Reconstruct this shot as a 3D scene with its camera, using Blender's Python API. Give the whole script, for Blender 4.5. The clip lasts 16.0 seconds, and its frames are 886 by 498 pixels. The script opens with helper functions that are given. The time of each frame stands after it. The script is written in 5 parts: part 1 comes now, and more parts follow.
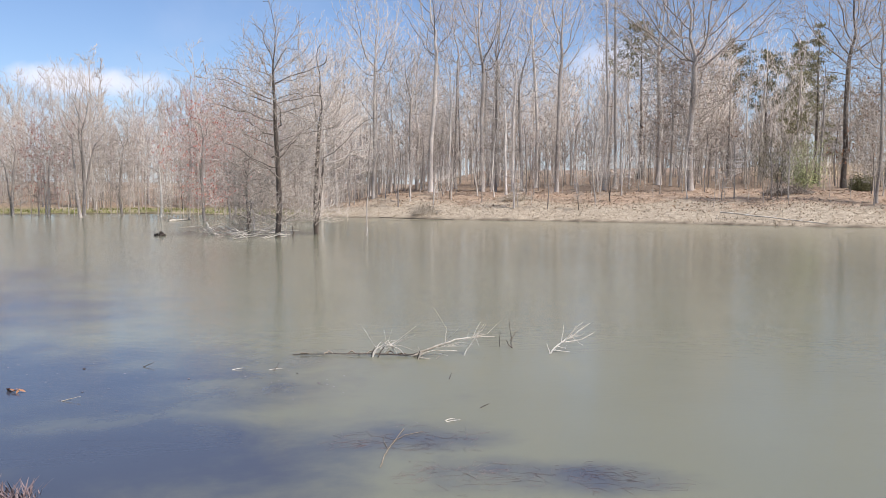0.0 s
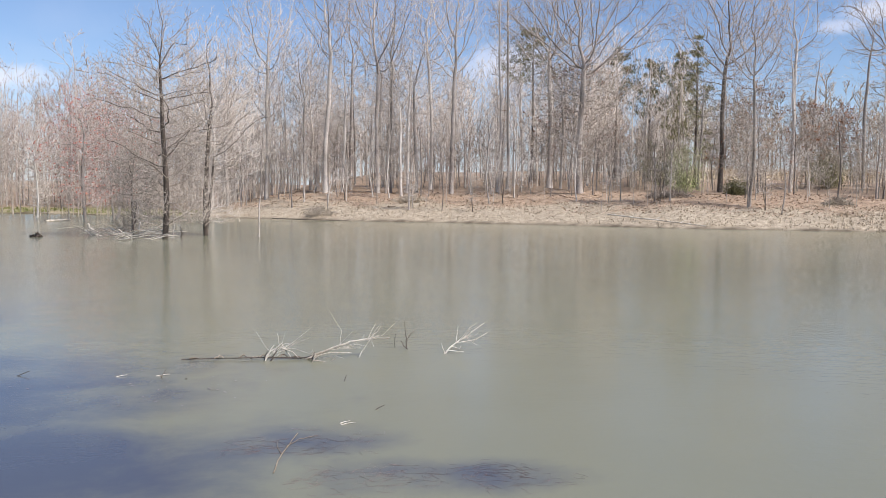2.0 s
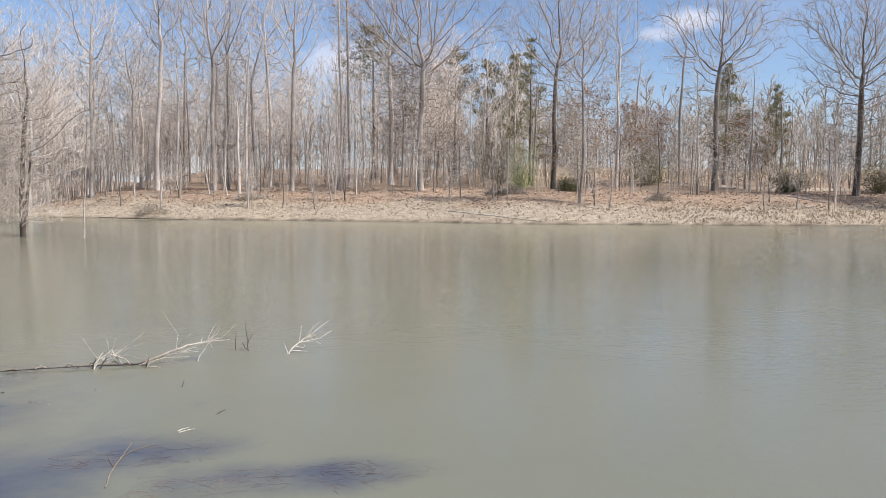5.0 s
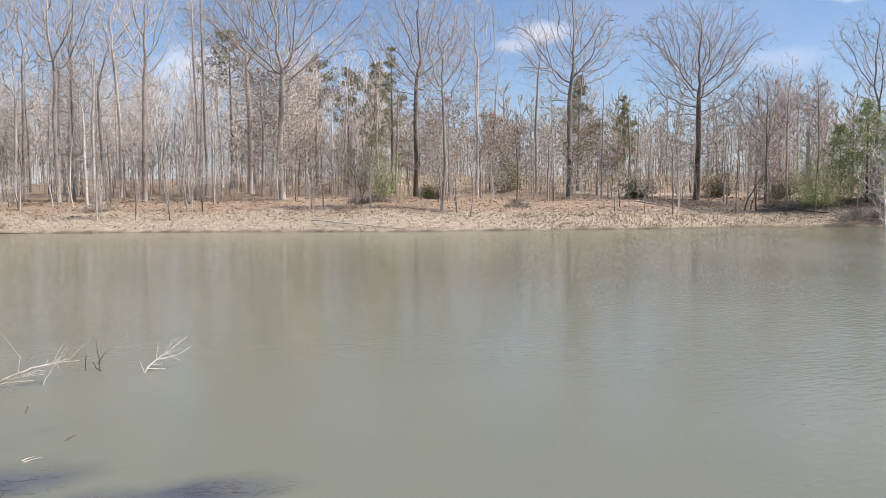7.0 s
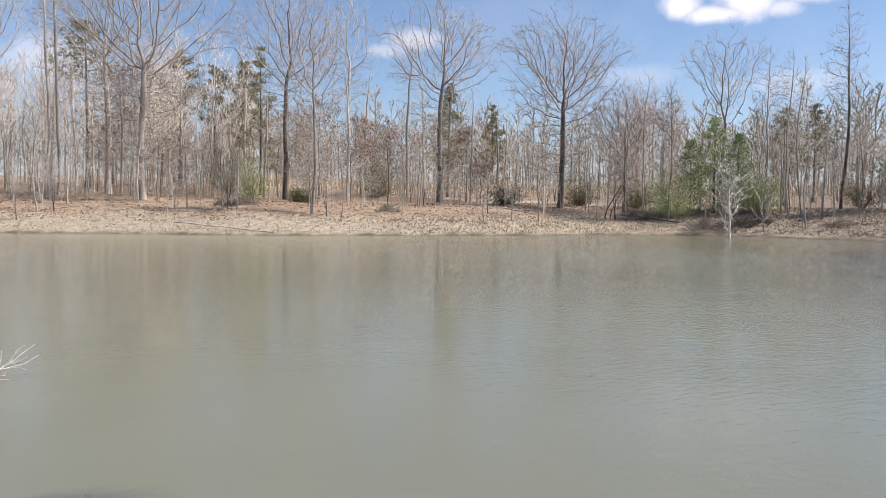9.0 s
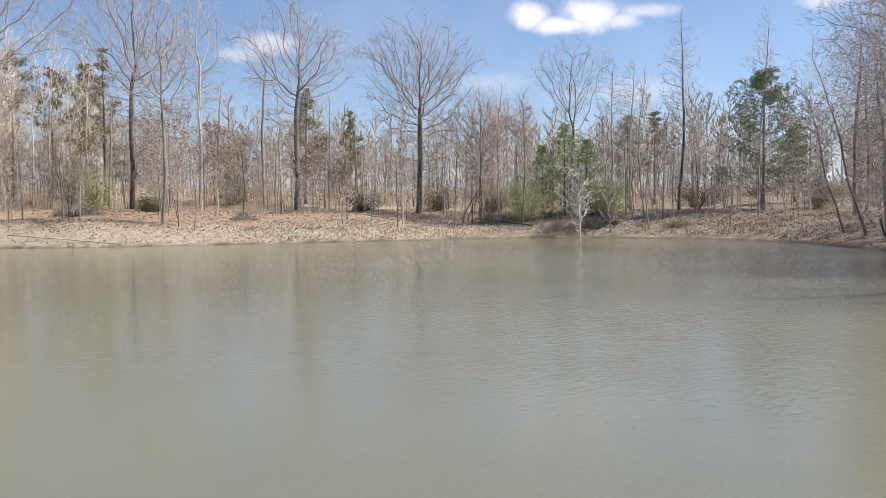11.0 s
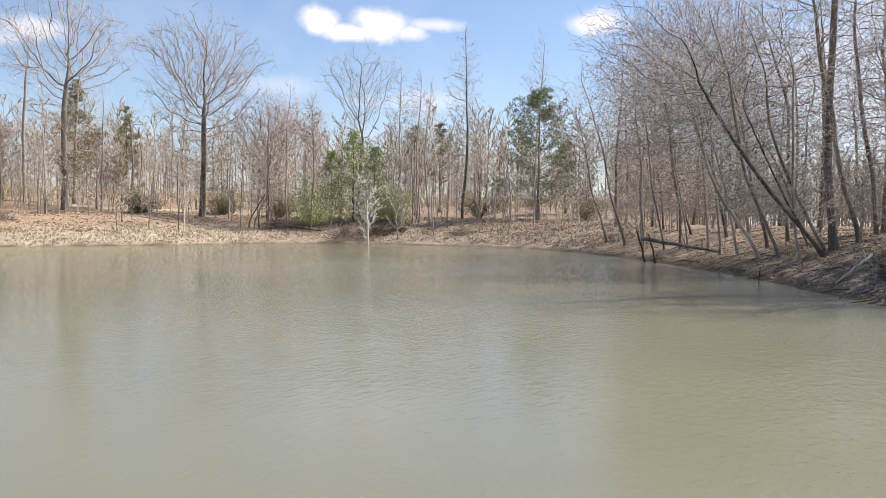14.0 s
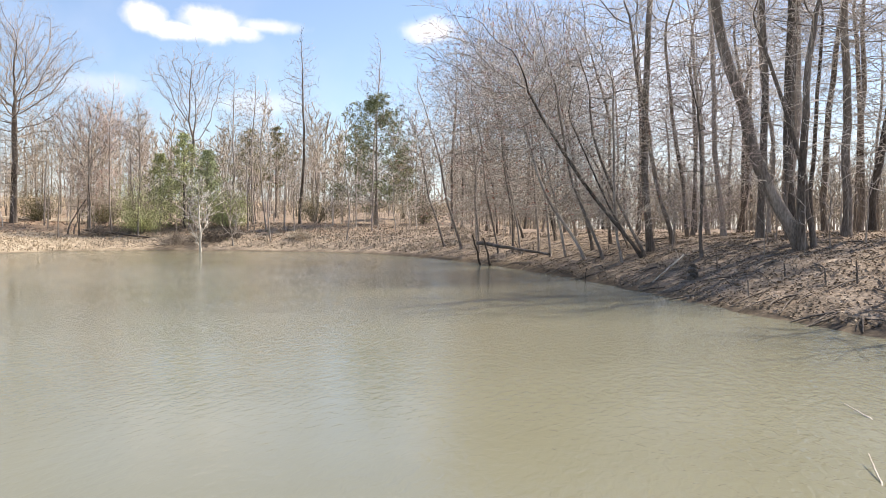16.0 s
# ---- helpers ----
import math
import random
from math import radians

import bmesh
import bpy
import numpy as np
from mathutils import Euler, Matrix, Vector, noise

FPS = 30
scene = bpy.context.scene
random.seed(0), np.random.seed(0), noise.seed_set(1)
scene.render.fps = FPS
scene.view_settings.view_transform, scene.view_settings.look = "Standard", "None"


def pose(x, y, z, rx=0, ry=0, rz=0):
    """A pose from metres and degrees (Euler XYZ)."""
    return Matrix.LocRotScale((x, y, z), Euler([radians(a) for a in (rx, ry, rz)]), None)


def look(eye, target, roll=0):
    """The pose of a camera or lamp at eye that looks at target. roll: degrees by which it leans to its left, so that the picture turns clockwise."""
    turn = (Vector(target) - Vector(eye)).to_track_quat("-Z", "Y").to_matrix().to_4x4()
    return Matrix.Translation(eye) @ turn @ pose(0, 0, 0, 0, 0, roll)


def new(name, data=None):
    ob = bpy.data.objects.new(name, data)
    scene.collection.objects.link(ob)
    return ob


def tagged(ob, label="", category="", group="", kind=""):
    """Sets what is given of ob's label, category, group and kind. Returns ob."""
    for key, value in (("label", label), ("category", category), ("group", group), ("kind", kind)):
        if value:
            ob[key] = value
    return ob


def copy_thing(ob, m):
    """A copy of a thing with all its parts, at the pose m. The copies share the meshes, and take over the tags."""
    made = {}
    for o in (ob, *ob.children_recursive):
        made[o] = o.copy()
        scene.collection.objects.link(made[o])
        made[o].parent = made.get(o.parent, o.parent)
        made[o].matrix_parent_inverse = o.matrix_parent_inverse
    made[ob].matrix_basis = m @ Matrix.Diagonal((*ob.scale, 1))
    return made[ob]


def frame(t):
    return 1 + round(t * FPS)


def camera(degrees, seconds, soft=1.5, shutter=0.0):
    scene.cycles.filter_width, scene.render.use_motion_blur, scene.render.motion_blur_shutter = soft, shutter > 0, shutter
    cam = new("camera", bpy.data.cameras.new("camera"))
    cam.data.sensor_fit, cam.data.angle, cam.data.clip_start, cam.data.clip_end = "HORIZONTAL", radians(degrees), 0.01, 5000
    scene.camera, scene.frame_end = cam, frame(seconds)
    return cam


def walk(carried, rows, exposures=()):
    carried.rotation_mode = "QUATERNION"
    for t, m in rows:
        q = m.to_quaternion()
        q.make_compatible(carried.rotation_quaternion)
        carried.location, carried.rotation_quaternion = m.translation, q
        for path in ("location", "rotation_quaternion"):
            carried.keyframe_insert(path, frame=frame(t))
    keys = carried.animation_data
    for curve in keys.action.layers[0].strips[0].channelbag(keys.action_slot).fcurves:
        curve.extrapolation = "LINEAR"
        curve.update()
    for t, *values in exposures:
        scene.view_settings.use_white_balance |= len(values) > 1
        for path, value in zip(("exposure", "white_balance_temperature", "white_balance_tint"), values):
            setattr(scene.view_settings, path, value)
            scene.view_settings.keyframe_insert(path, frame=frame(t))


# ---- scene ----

EYE = 2.2
cam = camera(57.37, 16.0, soft=0.85)
PATH = [
    (0.0, 0.0, -3.79, -0.23), (0.5, -1.89, -3.71, -0.32), (1.0, -3.75, -3.68, -0.43), (1.5, -5.59, -3.63, -0.63), (2.0, -7.4, -3.64, -0.63),
    (2.5, -9.07, -3.61, -0.74), (3.0, -10.84, -3.55, -0.85), (3.5, -12.66, -3.56, -0.57), (4.0, -14.43, -3.68, -0.57), (6.5, -25.68, -3.36, 0.17),
    (7.0, -28.14, -3.16, 0.27), (7.5, -30.48, -3.04, 0.1), (8.0, -32.77, -2.91, -0.16), (8.5, -34.98, -2.82, -0.3), (9.0, -37.26, -2.79, -0.71),
    (9.5, -39.54, -2.68, -0.81), (10.0, -42.22, -2.59, -0.54), (12.5, -53.88, -2.05, -0.17), (13.0, -56.34, -1.98, -0.89), (13.5, -59.21, -1.79, -0.53),
    (14.0, -62.04, -1.83, -0.83), (14.5, -64.96, -1.84, -0.67), (15.0, -68.04, -1.71, -0.58), (15.5, -70.95, -1.54, -0.57), (16.0, -73.43, -1.35, -0.47)]
walk(cam, [(t, pose(0, 0, EYE, 90 + pitch, roll, yaw)) for t, yaw, pitch, roll in PATH],
     exposures=[(0.0, 0.23, 6350, 17), (8.0, 0.28, 6550, 16), (13.0, 0.43, 6850, 16), (16.0, 0.78, 7250, 16)])

# ---- light ----
SUN_YAW, SUN_UP = -129.0, 48.0
sun = new("sun", bpy.data.lights.new("sun", "SUN"))
sun.data.energy, sun.data.angle, sun.data.color = 5.0, radians(0.53), (1.0, 0.95, 0.87)
sun_way = Vector((-math.sin(radians(SUN_YAW)) * math.cos(radians(SUN_UP)), math.cos(radians(SUN_YAW)) * math.cos(radians(SUN_UP)), math.sin(radians(SUN_UP))))
sun.matrix_world = look(sun_way * 60, (0, 0, 0))


def node(tree, kind, links=None, **values):
    """A node with its inputs by name or number: a socket is linked, a value is set."""
    n = tree.nodes.new(kind)
    for key, value in values.items():
        if key == "blend":
            n.blend_type = value
        elif key == "op":
            n.operation = value
        elif key == "data":
            n.data_type = value
    for key, value in (links or {}).items():
        if isinstance(value, bpy.types.NodeSocket):
            tree.links.new(value, n.inputs[key])
        else:
            n.inputs[key].default_value = value
    return n


def maths(tree, op, a, b=0.0, c=0.0):
    return node(tree, "ShaderNodeMath", {0: a, 1: b, 2: c}, op=op).outputs[0]


def ramp(tree, value, stops):
    n = tree.nodes.new("ShaderNodeValToRGB")
    tree.links.new(value, n.inputs[0])
    e = n.color_ramp.elements
    while len(e) < len(stops):
        e.new(0.5)
    for k, (at, colour) in zip(e, stops):
        k.position, k.color = at, (*colour, 1)
    return n.outputs[0]


def spread(tree, value, a, b, c, d):
    n = node(tree, "ShaderNodeMapRange", {0: value, 1: a, 2: b, 3: c, 4: d})
    n.interpolation_type = "SMOOTHSTEP"
    return n.outputs[0]


world = bpy.data.worlds.new("sky")
scene.world = world
world.use_nodes = True
wt = world.node_tree
wt.nodes.clear()
sky = wt.nodes.new("ShaderNodeTexSky")
sky.sky_type, sky.sun_disc, sky.sun_elevation, sky.sun_rotation = "NISHITA", False, radians(SUN_UP), radians(-SUN_YAW)
sky.altitude, sky.air_density, sky.dust_density, sky.ozone_density = 200, 1.0, 0.6, 4.5
way = wt.nodes.new("ShaderNodeTexCoord").outputs["Generated"]
xyz = node(wt, "ShaderNodeSeparateXYZ", {0: way}).outputs
sky_yaw = maths(wt, "MULTIPLY", maths(wt, "ARCTAN2", maths(wt, "MULTIPLY", xyz[0], -1.0), xyz[1]), 57.2958)
sky_up = maths(wt, "MULTIPLY", maths(wt, "ARCSINE", xyz[2]), 57.2958)
puff = node(wt, "ShaderNodeTexNoise", {"Vector": way, "Scale": 14.0, "Detail": 7.0, "Roughness": 0.6}).outputs[0]
wisp = node(wt, "ShaderNodeTexNoise", {"Vector": way, "Scale": 5.0, "Detail": 5.0, "Roughness": 0.55}).outputs[0]
# cumulus: yaw, height, half width and half height in degrees, density
CLOUDS = [(-57.6, 13.6, 2.0, 1.1, 1.0), (-53.2, 13.6, 1.25, 0.95, 0.95), (-55.6, 12.9, 2.5, 0.6, 1.0), (-61.2, 13.6, 2.4, 0.5, 0.55), (-59.6, 13.1, 1.4, 0.6, 0.7), (-72.0, 13.7, 2.3, 0.9, 0.75),
          (-35.6, 11.6, 2.3, 0.8, 0.6), (-33.4, 10.9, 1.4, 0.45, 0.4), (-11.6, 9.3, 2.6, 1.5, 0.6), (23.5, 7.2, 4.6, 0.9, 0.75), (-50.0, 9.2, 3.4, 0.9, 0.22), (-60.0, 8.4, 5.0, 0.9, 0.3),
          (-90.0, 9.0, 9.0, 6.0, 0.4), (-101.0, 16.0, 8.0, 3.5, 0.3), (-118.0, 22.0, 14.0, 7.0, 0.8), (50.0, 16.0, 12.0, 4.0, 0.7), (110.0, 20.0, 20.0, 6.0, 0.8), (165.0, 15.0, 20.0, 6.0, 0.8)]
cover = None
for yaw, up, half, tall, density in CLOUDS:
    u = maths(wt, "MULTIPLY", maths(wt, "SUBTRACT", sky_yaw, yaw), 1 / half)
    v = maths(wt, "MULTIPLY", maths(wt, "SUBTRACT", sky_up, up), 1 / tall)
    far = maths(wt, "SQRT", maths(wt, "ADD", maths(wt, "MULTIPLY", u, u), maths(wt, "MULTIPLY", v, v)))
    edge = maths(wt, "ADD", far, maths(wt, "MULTIPLY", maths(wt, "SUBTRACT", puff, 0.5), 2.2))
    one = spread(wt, edge, 1.3, 0.2, 0.0, density)
    cover = one if cover is None else maths(wt, "MAXIMUM", cover, one)
veil = maths(wt, "MULTIPLY", spread(wt, wisp, 0.45, 0.75, 0.0, 0.12), spread(wt, sky_up, 35.0, 2.0, 0.15, 1.0))
cover = maths(wt, "MAXIMUM", cover, veil)
CLOUD_GLOW = 7.5
haze = node(wt, "ShaderNodeMix", {}, data="RGBA")
wt.links.new(spread(wt, sky_up, 9.0, 0.0, 0.0, 0.5), haze.inputs[0])
wt.links.new(sky.outputs[0], haze.inputs[6])
haze.inputs[7].default_value = (4.6, 5.3, 6.2, 1)
tops = node(wt, "ShaderNodeMix", {}, data="RGBA")
wt.links.new(cover, tops.inputs[0])
wt.links.new(haze.outputs[2], tops.inputs[6])
tops.inputs[7].default_value = (CLOUD_GLOW, CLOUD_GLOW, CLOUD_GLOW * 1.03, 1)
back = node(wt, "ShaderNodeBackground", {0: tops.outputs[2], 1: 0.117})
wt.links.new(back.outputs[0], wt.nodes.new("ShaderNodeOutputWorld").inputs[0])


# ---- materials ----
def material(name):
    m = bpy.data.materials.new(name)
    m.use_nodes = True
    return m, m.node_tree, m.node_tree.nodes["Principled BSDF"]


def mixed(tree, k, a, b, blend="MIX"):
    n = tree.nodes.new("ShaderNodeMix")
    n.data_type, n.blend_type = "RGBA", blend
    for slot, value in ((0, k), (6, a), (7, b)):
        if isinstance(value, bpy.types.NodeSocket):
            tree.links.new(value, n.inputs[slot])
        else:
            n.inputs[slot].default_value = (*value, 1) if isinstance(value, tuple) else value
    return n.outputs[2]


def grainy(name, dark, mid, light, scale=6.0, stretch=(1, 1, 0.25), rough=0.9, bump=0.5, depth=0.02, vary=0.35):
    """Bark, wood, leaves: three tones in coarse and fine grain, each thing a little lighter or darker."""
    m, t, p = material(name)
    spot = node(t, "ShaderNodeMapping", {0: t.nodes.new("ShaderNodeTexCoord").outputs["Object"], 3: stretch}).outputs[0]
    big = node(t, "ShaderNodeTexNoise", {"Vector": spot, "Scale": scale * 0.2, "Detail": 3.0}).outputs[0]
    fine = node(t, "ShaderNodeTexNoise", {"Vector": spot, "Scale": scale * 3, "Detail": 6.0, "Roughness": 0.65}).outputs[0]
    both = maths(t, "ADD", maths(t, "MULTIPLY", big, 0.5), maths(t, "MULTIPLY", fine, 0.5))
    colour = ramp(t, both, [(0.36, dark), (0.5, mid), (0.64, light)])
    luck = t.nodes.new("ShaderNodeObjectInfo").outputs["Random"]
    shade = spread(t, luck, 0.0, 1.0, 1 - vary, 1 + vary)
    tone = node(t, "ShaderNodeHueSaturation", {"Color": colour, "Value": shade}).outputs[0]
    t.links.new(tone, p.inputs["Base Color"])
    p.inputs["Roughness"].default_value = rough
    p.inputs["Specular IOR Level"].default_value = 0.2
    if bump:
        b = node(t, "ShaderNodeBump", {"Height": fine, "Strength": bump, "Distance": depth})
        t.links.new(b.outputs[0], p.inputs["Normal"])
    return m


BARK_GREY = grainy("bark_grey", (0.16, 0.135, 0.115), (0.32, 0.285, 0.25), (0.5, 0.46, 0.41))
BARK_PALE = grainy("bark_pale", (0.3, 0.27, 0.235), (0.5, 0.46, 0.41), (0.68, 0.64, 0.58))
BARK_DARK = grainy("bark_dark", (0.07, 0.058, 0.048), (0.17, 0.145, 0.12), (0.34, 0.3, 0.255))
TWIG_GREY = grainy("twig_grey", (0.27, 0.235, 0.195), (0.45, 0.4, 0.34), (0.68, 0.62, 0.545), bump=0, vary=0.3)
TWIG_DARK = grainy("twig_dark", (0.16, 0.135, 0.11), (0.3, 0.26, 0.215), (0.5, 0.45, 0.39), bump=0, vary=0.25)
TWIG_SILVER = grainy("twig_silver", (0.36, 0.325, 0.28), (0.57, 0.525, 0.465), (0.78, 0.735, 0.67), bump=0, vary=0.25)
TWIG_RED = grainy("twig_red", (0.25, 0.195, 0.168), (0.4, 0.328, 0.288), (0.57, 0.49, 0.44), bump=0, vary=0.25)
BUD_RED = grainy("bud_red", (0.3, 0.06, 0.045), (0.46, 0.12, 0.085), (0.55, 0.2, 0.14), bump=0, vary=0.2)
LEAF_RUST = grainy("leaf_rust", (0.2, 0.085, 0.04), (0.33, 0.16, 0.085), (0.42, 0.24, 0.14), bump=0, vary=0.2)
BARK_WHITE = grainy("bark_white", (0.45, 0.42, 0.36), (0.66, 0.63, 0.57), (0.8, 0.78, 0.73), vary=0.1)
NEEDLE = grainy("needle", (0.12, 0.12, 0.058), (0.22, 0.21, 0.11), (0.33, 0.305, 0.17), bump=0, vary=0.3)
NEEDLE_FRESH = grainy("needle_fresh", (0.19, 0.225, 0.12), (0.33, 0.37, 0.21), (0.46, 0.49, 0.3), bump=0, vary=0.3)
LEAF_FRESH = grainy("leaf_fresh", (0.23, 0.26, 0.115), (0.35, 0.385, 0.185), (0.47, 0.5, 0.27), bump=0, vary=0.3)
BRUSH_TAN = grainy("brush_tan", (0.2, 0.168, 0.125), (0.35, 0.305, 0.24), (0.48, 0.43, 0.35), bump=0, vary=0.2)
LEAF_TAN = grainy("leaf_tan", (0.22, 0.15, 0.1), (0.36, 0.26, 0.185), (0.5, 0.39, 0.3), scale=8, stretch=(1, 1, 1), bump=0, vary=0.2)
STRAW = grainy("straw", (0.34, 0.275, 0.2), (0.5, 0.42, 0.31), (0.63, 0.545, 0.42), scale=2, stretch=(1, 1, 1), bump=0, vary=0.2)
GRASS_GREEN = grainy("grass_green", (0.13, 0.15, 0.05), (0.23, 0.25, 0.09), (0.36, 0.34, 0.15), scale=2, stretch=(1, 1, 1), bump=0, vary=0.2)
DRIFTWOOD = grainy("driftwood", (0.3, 0.26, 0.2), (0.55, 0.5, 0.42), (0.78, 0.74, 0.66), scale=9, bump=0.4, depth=0.005, vary=0.1)
WET_WOOD = grainy("wet_wood", (0.03, 0.025, 0.02), (0.075, 0.06, 0.048), (0.15, 0.12, 0.095), scale=9, rough=0.5, bump=0.4, depth=0.005, vary=0.15)
LITTER = grainy("dead_leaf", (0.14, 0.105, 0.072), (0.3, 0.242, 0.178), (0.52, 0.45, 0.36), scale=8, stretch=(1, 1, 1), bump=0, vary=0.2)
WEED = grainy("drowned_weed", (0.08, 0.06, 0.06), (0.17, 0.125, 0.12), (0.29, 0.22, 0.2), scale=6, stretch=(1, 1, 1), rough=0.45, bump=0, vary=0.2)


def ground_material():
    m, t, p = material("ground_leaves_and_straw")
    spot = t.nodes.new("ShaderNodeTexCoord").outputs["Object"]
    patch = node(t, "ShaderNodeTexNoise", {"Vector": spot, "Scale": 0.16, "Detail": 5.0, "Roughness": 0.6}).outputs[0]
    clump = node(t, "ShaderNodeTexNoise", {"Vector": spot, "Scale": 1.6, "Detail": 6.0, "Roughness": 0.7}).outputs[0]
    speck = node(t, "ShaderNodeTexVoronoi", {"Vector": spot, "Scale": 11.0}).outputs["Color"]
    speck = node(t, "ShaderNodeSeparateColor", {0: speck}).outputs[0]
    straw = ramp(t, clump, [(0.3, (0.27, 0.225, 0.16)), (0.5, (0.37, 0.315, 0.232)), (0.7, (0.47, 0.405, 0.305))])
    leaf = ramp(t, clump, [(0.3, (0.19, 0.135, 0.09)), (0.5, (0.33, 0.245, 0.17)), (0.7, (0.46, 0.365, 0.27))])
    back_from = node(t, "ShaderNodeAttribute", {})
    back_from.attribute_name = "inland"
    kind = maths(t, "ADD", back_from.outputs["Fac"], maths(t, "MULTIPLY", maths(t, "SUBTRACT", patch, 0.5), 1.4))
    colour = mixed(t, spread(t, kind, 0.25, 0.6, 0.0, 1.0), straw, leaf)
    green = node(t, "ShaderNodeAttribute", {})
    green.attribute_name = "green"
    turf = ramp(t, clump, [(0.3, (0.14, 0.125, 0.06)), (0.6, (0.25, 0.235, 0.11)), (0.75, (0.36, 0.31, 0.18))])
    colour = mixed(t, maths(t, "MULTIPLY", green.outputs["Fac"], spread(t, patch, 0.35, 0.6, 0.2, 1.0)), colour, turf)
    field = node(t, "ShaderNodeAttribute", {})
    field.attribute_name = "field"
    colour = mixed(t, field.outputs["Fac"], colour, ramp(t, clump, [(0.3, (0.42, 0.34, 0.2)), (0.6, (0.6, 0.5, 0.33))]))
    grey = node(t, "ShaderNodeAttribute", {})
    grey.attribute_name = "grey"
    old = ramp(t, clump, [(0.3, (0.1, 0.08, 0.06)), (0.5, (0.24, 0.192, 0.148)), (0.72, (0.43, 0.36, 0.285))])
    colour = mixed(t, maths(t, "MULTIPLY", grey.outputs["Fac"], 0.85), colour, old)
    wet = node(t, "ShaderNodeAttribute", {})
    wet.attribute_name = "wet"
    mud = ramp(t, clump, [(0.3, (0.06, 0.047, 0.033)), (0.7, (0.15, 0.12, 0.085))])
    colour = mixed(t, wet.outputs["Fac"], colour, mud)
    tone = node(t, "ShaderNodeHueSaturation", {"Color": colour, "Value": spread(t, speck, 0.0, 1.0, 0.78, 1.22)}).outputs[0]
    t.links.new(tone, p.inputs["Base Color"])
    p.inputs["Roughness"].default_value = 0.95
    p.inputs["Specular IOR Level"].default_value = 0.15
    lumps = maths(t, "ADD", clump, maths(t, "MULTIPLY", speck, 0.3))
    b = node(t, "ShaderNodeBump", {"Height": lumps, "Strength": 0.6, "Distance": 0.07})
    t.links.new(b.outputs[0], p.inputs["Normal"])
    return m


def water_material():
    m, t, p = material("muddy_water")
    spot = t.nodes.new("ShaderNodeTexCoord").outputs["Object"]
    cloud = node(t, "ShaderNodeTexNoise", {"Vector": spot, "Scale": 0.07, "Detail": 4.0, "Roughness": 0.6}).outputs[0]
    silt = ramp(t, cloud, [(0.35, (0.178, 0.177, 0.115)), (0.65, (0.209, 0.211, 0.145))])
    # This mask holds the weed beds and also the painted sky reflection.
    weed_and_sky = node(t, "ShaderNodeAttribute", {})
    weed_and_sky.attribute_name = "weed"
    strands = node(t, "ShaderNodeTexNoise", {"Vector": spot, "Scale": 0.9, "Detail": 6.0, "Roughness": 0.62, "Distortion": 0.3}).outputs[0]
    thick = spread(t, maths(t, "ADD", weed_and_sky.outputs["Fac"], maths(t, "MULTIPLY", maths(t, "SUBTRACT", strands, 0.5), 1.1)), 0.1, 0.9, 0.0, 1.0)
    # Dark blue tint: drowned weed, plus reflected sky put into the water colour.
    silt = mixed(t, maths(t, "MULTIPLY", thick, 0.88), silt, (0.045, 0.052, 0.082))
    t.links.new(silt, p.inputs["Base Color"])
    p.inputs["IOR"].default_value = 1.333
    turned = node(t, "ShaderNodeMapping", {0: spot, 2: (0, 0, radians(25)), 3: (1.0, 1.9, 1.0)}).outputs[0]
    small = node(t, "ShaderNodeTexNoise", {"Vector": turned, "Scale": 4.2, "Detail": 4.0, "Roughness": 0.5, "Distortion": 0.6}).outputs[0]
    swell = node(t, "ShaderNodeTexNoise", {"Vector": spot, "Scale": 0.5, "Detail": 2.0}).outputs[0]
    gust = node(t, "ShaderNodeTexNoise", {"Vector": spot, "Scale": 0.06, "Detail": 2.0}).outputs[0]
    sides = node(t, "ShaderNodeSeparateXYZ", {0: spot}).outputs
    breeze = spread(t, maths(t, "SUBTRACT", sides[0], maths(t, "MULTIPLY", sides[1], 0.75)), -3.5, 14.0, 0.07, 0.95)
    t.links.new(spread(t, breeze, 0.1, 0.9, 0.16, 0.08), p.inputs["Roughness"])
    lively = maths(t, "MULTIPLY", maths(t, "MULTIPLY", spread(t, gust, 0.3, 0.65, 0.3, 1.0), breeze), 0.042)
    high = maths(t, "ADD", maths(t, "MULTIPLY", small, lively), maths(t, "MULTIPLY", swell, 0.012))
    b = node(t, "ShaderNodeBump", {"Height": high, "Strength": 1.0, "Distance": 1.0})
    t.links.new(b.outputs[0], p.inputs["Normal"])
    return m


# ---- the land and the pond ----
# The shoreline of the pond, in metres from the camera's stand, anticlockwise from the flooded woods.
SHORE = np.array([
    (-95, 45), (-75, 68), (-60, 81), (-46.7, 86), (-37.7, 92), (-25.7, 89), (-15.9, 83.3), (-9, 79.5), (-4.5, 76.7), (3, 72.4),
    (10.6, 69.8), (19.5, 65), (26.5, 59.5), (36, 57), (46.4, 53.8), (53, 53), (60.5, 53.5), (67, 49), (69.5, 42), (70.3, 32.8),
    (68, 26.5), (62.6, 21), (51, 12), (39, 5.4), (27.5, 0.2), (21.6, -2.6), (18.5, -4.6), (14, -6.4), (10, -6), (6, -3.4),
    (3.6, 1), (2.4, 3.6), (0, 4.6), (-2, 5), (-3.7, 5.7), (-7, 5.2), (-20, 3), (-45, 8), (-80, 22)], float)


def smooth_step(a, b, v):
    k = np.clip((v - a) / (b - a), 0, 1)
    return k * k * (3 - 2 * k)


